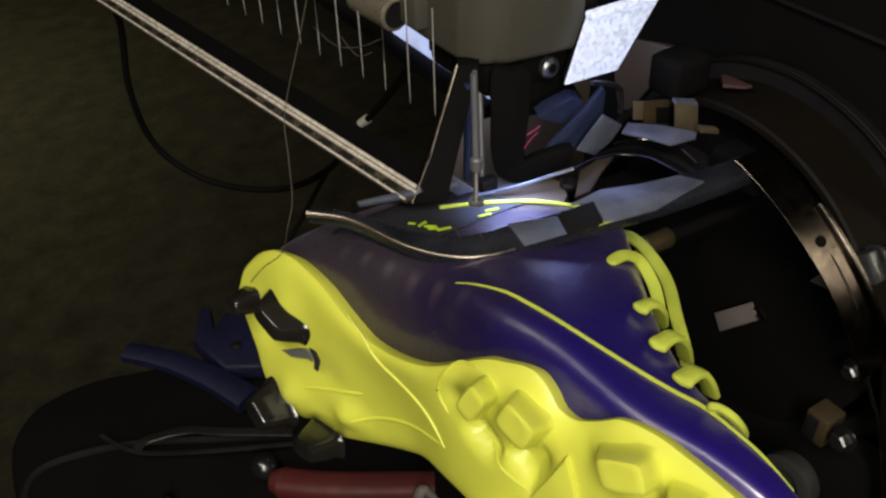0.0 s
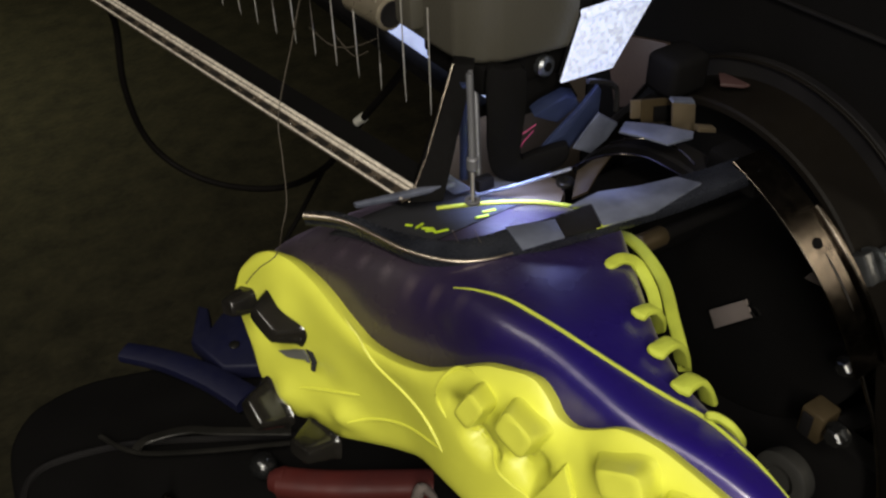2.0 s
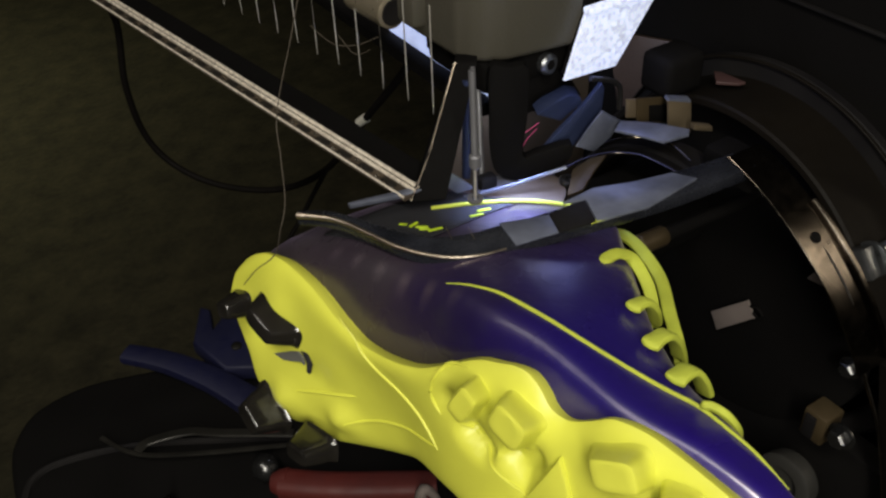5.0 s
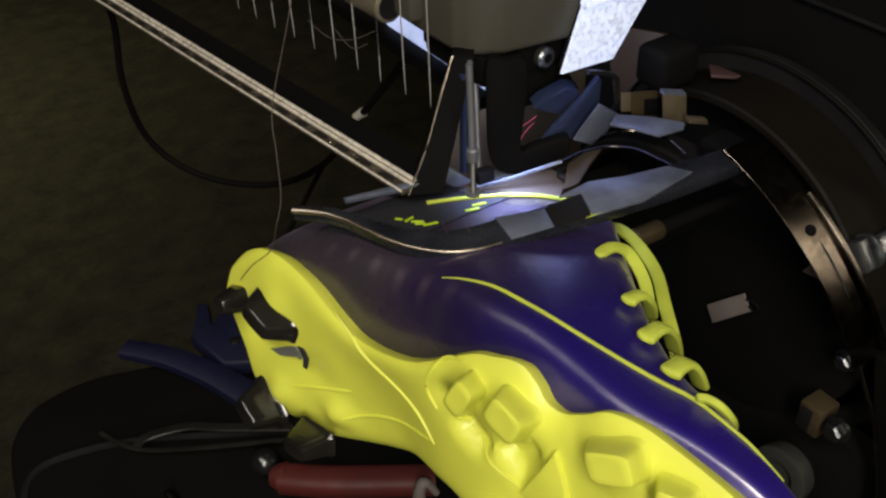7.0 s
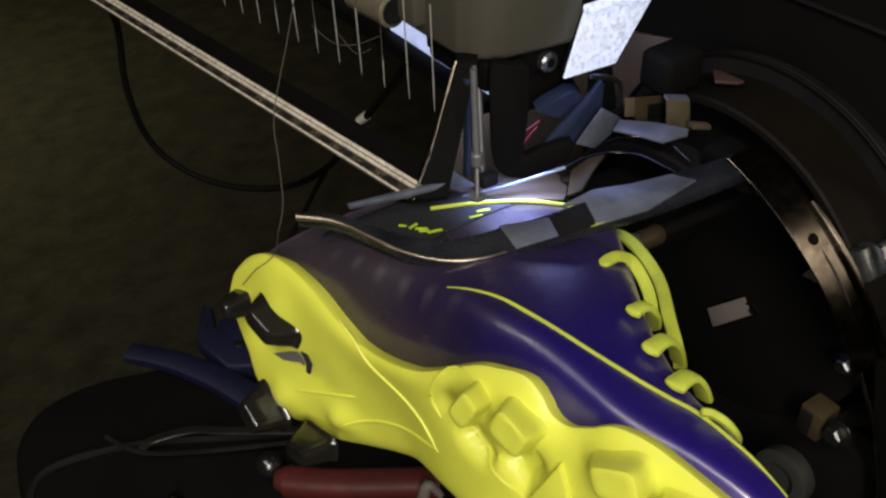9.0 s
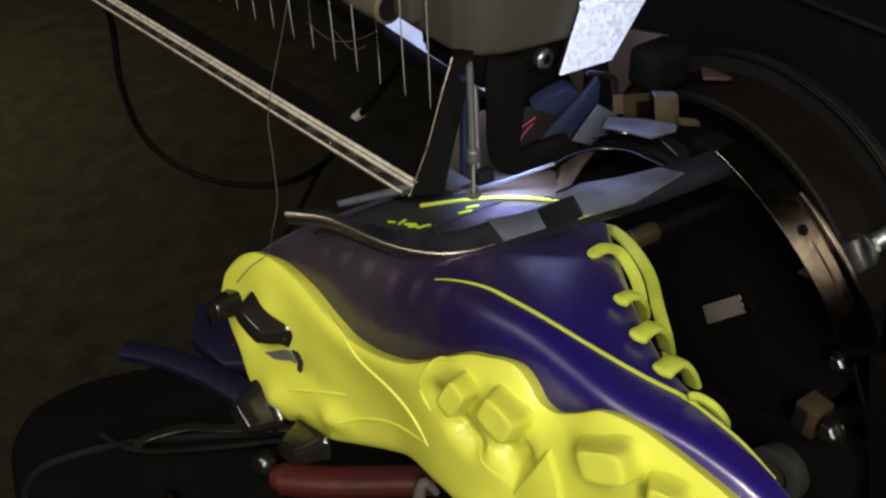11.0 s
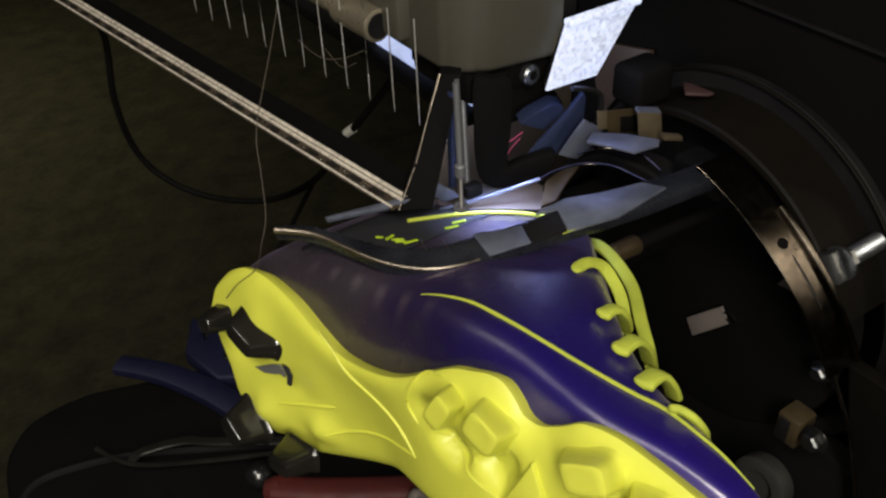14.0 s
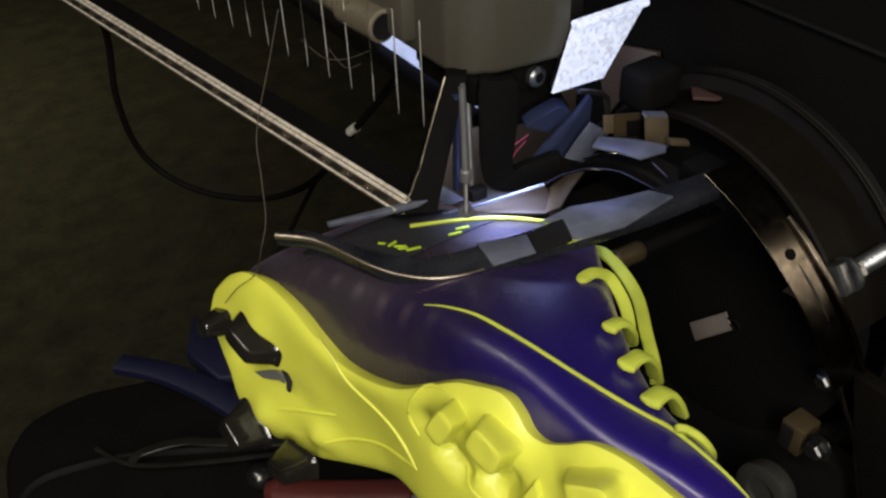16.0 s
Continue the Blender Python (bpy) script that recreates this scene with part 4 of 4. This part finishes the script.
    s = Vector((d.y, -d.x, 0))
    a, b = Vector((-7, 43, 86)), Vector((-7, 43, 86)) + d * 460

    def strip(o, z0, z1, w):
        bm = bmesh.new()
        verts = [bm.verts.new(p + s * k + Vector((0, 0, z))) for p in (a, b) for z in (z0, z1) for k in (o - w / 2, o + w / 2)]
        bmesh.ops.convex_hull(bm, input=verts)
        return bm
    part("channel", strip(0.5, -2.5, -0.8, 9), M_TROUGH, rail)
    for o, z, rr in ((-4.4, 0.0, 0.62), (2.2, 0.0, 0.95), (4.7, 0.4, 1.0)):
        part("rail_lip", tube([a + (b - a) * (k / 12) + s * o + Vector((0, 0, z)) for k in range(13)], rr, 10), M_RAIL, rail)
    for k in range(26):
        c = a + d * (14 + 16 * k) - s * 1.0
        pts = [c - d * 4.5 + Vector((0, 0, -0.5)), c - d * 3.5 + Vector((0, 0, -0.4)), c + d * 3.5 + Vector((0, 0, -0.4)), c + d * 4.5 + Vector((0, 0, -0.5))]
        part("slot", tube(pts, 1, 8, flat=(3.0, 0.9, (0, 0, 1)), taper=lambda t: 0.5 if t < 0.1 or t > 0.9 else 1), M_SLOT, rail)
    for k in range(26):
        c = a + d * (22 + 16 * k) - s * (0.2 if k % 2 else 1.6) + Vector((0, 0, -0.6))
        part("rivet", lathe([(-0.4, 0.8), (0.2, 0.75), (0.5, 0.4), (0.6, 0.1)], c, (0, 0, 1), 10), M_CHROME, rail)
    for k in range(26):
        c = a + d * (17 + 16 * k) - s * 2.2 + Vector((0, 0, -0.5))
        part("bracket", tube([c - d * 3 - s * 1.2, c + s * 0.6, c + d * 3.5 + s * 0.9], 0.4, 6), M_CLAMPRIM, rail, "bright wire bracket")
    part("dark_beam", strip(14.5, -6, -2.2, 13), M_BLACK, rail, "dark steel beam")
    # lamps
    lamp = thing("work_lamp", (100, 50, 110), "frosted white work lamp panel beside the machine head", "lamp")
    part("diffuser", slab([(86, 45, 141), (127.5, 45, 139.5), (106.5, 45, 110.4), (76.2, 45, 112)], (0, 1.6, 0), 0.3), M_LAMP, lamp, "glowing frosted cover")
    part("lamp_back", slab([(88, 47, 141), (129, 47, 139.5), (108, 47, 111), (78.5, 47, 112.6)], (1, 5, 0), 0.3), M_BLACKM, lamp)
    part("lamp_top", box(85, 128, 41, 46.5, 141.3, 144.5, 1.2), M_LAMP, lamp)
    bar = thing("lamp_bar", (66, 200, 84), "glowing lamp bar behind the row of needles", "lamp")
    part("bar_cover", box(66.5, 76, 88, 186, 87, 92, 1), M_LAMPBAR, bar, "glowing frosted cover")
    part("bar_body", box(58, 80, 86, 334, 80, 86.5, 1), M_BLACKM, bar)
    part("bar_bracket", box(66, 74, 138, 146, 92.3, 126, 1), M_BLACKM, bar)
    # machine body and the cylinder arm
    body = thing("machine_body", (260, 120, -1170), "dark embroidery machine body with a beige panel", "machine")
    part("column", box(190, 420, -100, 260, -200, 420, 14, 3), M_BLACK, body)
    part("beige_panel", box(84, 189, 152, 160, -60, 146, 2), M_BEIGE, body, "beige painted panel")
    # Painted like the panel; its shade is put into the darker colour.
    part("beige_cheek", slab([(189, 122, 76), (189, 87, 84), (189, 84, 46), (189, 123, 28), (189, 130, 50)], (-3, 0, 0), 0.6), M_CHEEK, body, "beige painted cheek darkened for shade")
    part("stand", box(260, 420, -200, 380, -1176, -201, 8), M_BLACK, body)
    part("top_arm", box(104.5, 320, 60, 300, 150, 420, 8), M_BLACK, body)
    part("side_rib", box(187, 189.5, -96, 60, 130, 131.5, 0.3), M_BLACKM, body)
    arm = part("cylinder_arm", box(18, 189, 18, 56, 4, 46, 7, 4), M_BLACK, body, "black cylinder arm")
    part("hook_cover", box(24, 72, 28, 56, 30, 69, 8, 4), M_BEIGE, arm, "beige hook cover")
    part("bed_plate", slab([(29.9, 44.9, 70.3), (47.4, 40.0, 70.3), (62.2, 38.5, 70.3), (65.6, 33.5, 70.3), (61.9, 22.5, 70.3), (54.8, 16.7, 70.3), (25.9, 39.2, 70.3)], (0, 0, 0.8), 0.3), M_BEIGE, arm, "beige bed plate")
    part("bed_screw", lathe([(0, 4.5), (1.5, 4.5), (2.2, 3.6), (2.2, 1.6), (1.2, 1.4)], (66.9, 27.6, 71.2), (0, 0, 1), 20), M_DULL, arm, "dark socket screw")
    part("needle_plate", box(30, 58, 34, 52, 69.3, 70.2, 0.4), M_SATIN, arm)
    part("arm_screw", lathe([(0, 6), (2, 6), (3, 5)], (72, 17, 52), (0, -1, 0), 20), M_BLACKM, arm)


# ---------------------------------------------------------------- the needle that stitches, drawn with its point down
def stitching_needle():
    x, y = -3.5, 0.2
    ob = thing("needle_bar", (x, y, 94), "steel needle bar with a small presser foot over the boot", "needle bar")
    part("needle", tube([(x, y, 112), (x, y, 100), (x, y, 95), (x, y, 93)], 0.5, 8, taper=lambda t: 1 if t < 0.7 else 0.6 if t < 0.95 else 0.2), M_NEEDLE, ob, "bright steel needle")
    part("bar", rod((x, y, 112), (x + 1.2, y + 3.2, 148), 1.3, 12), M_SATIN, ob)
    part("collar", lathe([(0, 1.8), (0.6, 2.3), (5, 2.3), (5.6, 1.8)], (x, y, 110), (0, 0, 1), 16), M_SATIN, ob)
    part("foot_stem", rod((x + 1.6, y + 2.4, 97), (x + 2.8, y + 5, 148), 0.9, 10), M_SATIN, ob)
    foot = bmesh.new()
    rings = []
    for k in range(20):
        a = 2 * math.pi * k / 20
        c, d = math.cos(a), math.sin(a)
        rings.append([foot.verts.new((x + r * c, y + r * d, z)) for r, z in ((1.6, 95.2), (3.0, 95.2), (3.2, 96.4), (1.7, 96.6))])
    for k in range(20):
        a, b = rings[k], rings[(k + 1) % 20]
        for q in range(4):
            foot.faces.new((a[q], a[(q + 1) % 4], b[(q + 1) % 4], b[q]))
    part("presser_foot", foot, M_SATIN, ob, "small round presser foot")
    return ob


# ---------------------------------------------------------------- cables and threads
def cables():
    c = thing("power_cable", (-28, 414, 30), "black rubber power cable hanging in a loop", "cable")
    run = [(-50, 410, 82), (-30, 415, 42), (-33, 423, -17), (-26, 431, -68), (-9, 422, -99), (17, 394, -112), (49, 351, -104), (72, 308, -71), (85, 264, -13), (93, 218, 41), (92, 190, 78)]
    part("sheath", tube(spline(run, 8), 2.6, 12), M_CABLE, c)
    part("cable_tie", tube([(83, 268, -16), (86, 262, -10)], 3.4, 10), M_TIE, c, "white nylon tie")
    c2 = thing("thin_cable", (60, 330, -100), "thin black cable hanging behind the rail", "cable")
    part("sheath", tube(spline([(72, 308, -71), (52, 318, -110), (30, 322, -150), (24, 318, -220), (30, 316, -330)], 8), 1.9, 10), M_CABLE, c2)
    t = thing("loose_thread", (-16, 118, 150), "thin grey brown thread hanging onto the boot heel", "thread")
    run = [(-10, 120, 152), (-20, 113, 135), (-37, 99, 110), (-43, 87, 95), (-48, 77, 80), (-55, 69.5, 72)]
    heel = [boot_point(l, n, tt) for l, n, tt in ((-65, 66.5, 63), (-73, 69.4, 53), (-82, 69.0, 41))]
    part("strand", tube(spline(run + heel, 8), 0.22, 6), M_GREYTHREAD, t)
    p = thing("magenta_thread", (58, 48, 84), "short magenta thread at the cutter", "thread")
    part("strand", tube(spline([(50, 52, 88), (57, 49, 90), (64, 47, 94)], 6), 0.25, 6), M_PINKTHREAD, p)
    part("strand", tube(spline([(56, 48, 84), (58, 47, 88), (62, 46, 92)], 6), 0.2, 6), M_PINKTHREAD, p)
    for k, run in enumerate(([(20, 112, 124), (13, 122, 118), (6, 132, 117), (2, 146, 122)], [(14, 110, 120), (10, 118, 116), (8, 130, 122)])):
        w = thing("needle_thread", run[0], "loose thread end hanging between the needles", "thread")
        part("strand", tube(spline(run, 6), 0.18, 6), M_GREYTHREAD, w)


# ---------------------------------------------------------------- tools on the tray
def tools():
    tray = thing("tool_tray", (-100, 150, -1170), "black padded tool tray on a post stand", "tray")
    outline = [(-204, 160), (-198, 210), (-184, 234), (-166, 243), (-139, 244), (-106, 234), (-50, 215), (0, 190), (60, 150), (60, -10), (-60, 0), (-180, 60), (-200, 110)]
    part("pad", slab(spline([(x, y, -145) for x, y in outline], 6, True), (0, 0, 15), 5, 4), M_BLACK, tray)
    part("post", rod((-70, 120, -1175), (-70, 120, -145), 22, 24), M_BLACKM, tray)
    part("foot", lathe([(0, 200), (10, 200), (16, 180)], (-70, 120, -1185), (0, 0, 1), 40), M_BLACKM, tray)
    part("pad_piping", tube(spline([(-200, 150, -131), (-197, 174, -130), (-184, 187, -129.5), (-157, 183, -129), (-126, 171, -129), (-90, 150, -129), (-40, 120, -130)], 8), 2.6, 8), M_BLACKM, tray)
    blue = thing("blue_pliers", (-70, 200, -129), "blue plastic tool grips lying on the tray", "pliers")
    part("grip", tube(spline([(-113, 247, -122), (-93, 222, -121), (-75, 190, -121), (-63, 161, -122)], 6), 1, 12, flat=(17, 9, (0, 0, 1)), taper=lambda k: 0.85 + 0.3 * k), M_BLUE, blue, "curved blue plastic grip")
    part("jaw_body", slab([(-57, 257, -128), (-52, 250, -128), (-58, 231, -128), (-45, 241, -128), (-24, 239, -128), (-46, 179, -128), (-66, 191, -128), (-74, 226, -128)], (0, 0, 12), 2, 3), M_BLUE, blue, "notched blue plastic jaw")
    part("pivot_pin", lathe([(0, 3.4), (1.2, 3.4), (1.8, 2.4)], (-52, 205, -116), (0, 0, 1), 16), M_DULL, blue)
    tw = thing("steel_tweezers", (-100, 150, -129), "dull steel tweezers lying on the tray", "tweezers")
    part("blade", tube(spline([(-148, 187, -124), (-134, 162, -124), (-100, 140, -124), (-50, 114, -124)], 5), 1, 8, flat=(3.0, 2.0, (0, 0, 1))), M_DULL, tw)
    part("blade", tube(spline([(-134, 162, -122), (-126, 165, -121), (-104, 158, -120), (-88, 146, -120), (-52, 122, -121)], 5), 1, 8, flat=(6, 2.2, (0, 0, 1))), M_DULL, tw)
    red = thing("red_screwdriver", (-50, 80, -129), "red handled tool with a round steel end on the tray", "tool")
    part("handle", tube(spline([(-74, 90, -119), (-60, 77, -118), (-42, 64, -118), (-4, 40, -119)], 5), 1, 14, flat=(17, 14, (0, 0, 1))), M_RED, red)
    part("collar", lathe([(0, 5.5), (4, 7.5), (9, 8.6), (10, 7.5)], (-78, 95, -120), (0.75, -0.6, 0.08), 20), M_RED, red)
    part("ball_end", lathe([(-8, 2), (-6.5, 5), (-3, 7.4), (0, 8), (3, 7.4), (6.5, 5), (8, 2)], (-77, 107, -120), (0.6, -0.6, 0.1), 24), M_BOLT, red, "round steel end")
    stub = thing("steel_pin", (-120, 90, -129), "small dull steel pin standing on the tray", "pin")
    part("shaft", rod((-128, 112, -129), (-131, 118, -118), 2.2, 12), M_RING, stub)
    clip = thing("plastic_clip", (-16, 36, -129), "small off-white plastic clip lying on the tray", "clip")
    part("body", tube(spline([(-17, 37, -126), (-17, 36, -116), (-15, 35, -108), (-11, 34, -113), (-8, 33, -120)], 5), 4.0, 10, taper=lambda k: 1.0 - 0.5 * k), M_WHITE, clip)
    for ob in (tray, blue, tw, red, stub, clip):
        ob.location.z += 9 * UNIT


room()
BOOT = boot()
CLAMP = clamp()
RING = ring()
CARRIAGE = carriage()
machine()
NEEDLE = stitching_needle()
cables()
tools()

# ---------------------------------------------------------------- what moves: the frame slides along its axle and rocks about it
# seconds, slide in millimetres (x, y, z); for the hooped frame also its turn in degrees about x, y and z
SLIDE = [
    (0.0, -0.00, 0.00, 0.00),
    (0.5, -0.58, 0.02, 0.01),
    (1.0, -0.40, 0.01, 0.00),
    (1.5, -0.95, 0.03, 0.01),
    (2.0, -1.17, 0.04, 0.01),
    (2.5, -1.46, 0.05, 0.02),
    (3.0, -2.02, 0.06, 0.02),
    (3.5, -2.35, 0.07, 0.03),
    (4.0, -2.25, 0.07, 0.03),
    (6.5, -3.86, 0.12, 0.05),
    (7.0, -3.81, 0.12, 0.04),
    (7.5, -4.40, 0.14, 0.05),
    (8.0, -4.40, 0.14, 0.05),
    (8.5, -5.10, 0.16, 0.06),
    (9.0, -5.30, 0.17, 0.06),
    (11.5, -6.49, 0.20, 0.08),
    (12.0, -7.02, 0.22, 0.08),
    (12.5, -7.01, 0.22, 0.08),
    (13.0, -7.06, 0.22, 0.08),
    (13.5, -7.47, 0.23, 0.09),
    (14.0, -7.76, 0.24, 0.09),
    (14.5, -8.49, 0.27, 0.10),
    (15.0, -8.55, 0.27, 0.10),
    (15.5, -8.99, 0.28, 0.11),
    (16.0, -9.01, 0.28, 0.11),
]
STITCH = [
    (0.0, 0.02, -0.02, 0.07, 0.10, -0.02, 0.00),
    (0.5, -0.11, -0.07, -0.01, 1.32, -0.11, 0.01),
    (1.0, -0.18, -0.04, 0.03, 0.72, -0.07, 0.00),
    (1.5, -0.40, -0.10, -0.06, 2.10, -0.16, 0.01),
    (2.0, -0.74, -0.06, -0.02, 1.39, -0.11, 0.01),
    (2.5, -1.59, 0.07, 0.09, -0.70, 0.03, -0.00),
    (3.0, -1.57, -0.05, -0.06, 1.82, -0.14, 0.01),
    (3.5, -1.91, -0.05, -0.07, 1.95, -0.15, 0.01),
    (4.0, -2.27, 0.09, 0.08, -0.69, 0.03, -0.00),
    (6.5, -3.66, 0.06, -0.02, 0.76, -0.07, 0.00),
    (7.0, -3.81, 0.12, 0.04, -0.26, 0.00, -0.00),
    (7.5, -4.11, 0.07, -0.03, 0.92, -0.08, 0.00),
    (8.0, -4.31, 0.10, -0.00, 0.35, -0.04, 0.00),
    (8.5, -4.60, 0.06, -0.07, 1.43, -0.11, 0.01),
    (9.0, -4.88, 0.09, -0.05, 1.01, -0.09, 0.00),
    (11.5, -6.50, 0.24, 0.05, -1.04, 0.05, -0.00),
    (12.0, -6.59, 0.13, -0.08, 1.21, -0.10, 0.01),
    (12.5, -6.97, 0.24, 0.03, -0.74, 0.03, -0.00),
    (13.0, -7.00, 0.26, 0.05, -1.09, 0.06, -0.00),
    (13.5, -7.22, 0.20, -0.03, 0.18, -0.03, 0.00),
    (14.0, -7.55, 0.25, 0.01, -0.51, 0.02, -0.00),
    (14.5, -8.22, 0.22, -0.06, 0.57, -0.06, 0.00),
    (15.0, -8.38, 0.25, -0.02, -0.11, -0.01, 0.00),
    (15.5, -8.57, 0.21, -0.08, 0.86, -0.08, 0.00),
    (16.0, -8.62, 0.24, -0.05, 0.25, -0.03, 0.00),
]


def motions():
    for ob in (BOOT, CLAMP, RING):
        walk(ob, [(t, pose(AXLE.x + x / 1000, AXLE.y + y / 1000, AXLE.z + z / 1000, a, b, c)) for t, x, y, z, a, b, c in STITCH])
    walk(CARRIAGE, [(t, pose(AXLE.x + x / 1000, AXLE.y + y / 1000, AXLE.z + z / 1000)) for t, x, y, z in SLIDE])
    # ten stitches a second at first, nine later
    base, beats = NEEDLE.location.copy(), [k / FPS for k in range(16 * FPS + 1)]
    walk(NEEDLE, [(t, pose(base.x, base.y, base.z + 5 * UNIT * (1 + math.cos(2 * math.pi * (10 * t if t < 5 else 9 * t + 5))))) for t in beats])
    thread = bpy.data.objects["loose_thread"]
    p = thread.location.copy()
    walk(thread, [(t, pose(p.x + 0.8 * x / 1000, p.y, p.z)) for t, x, y, z in SLIDE])


motions()
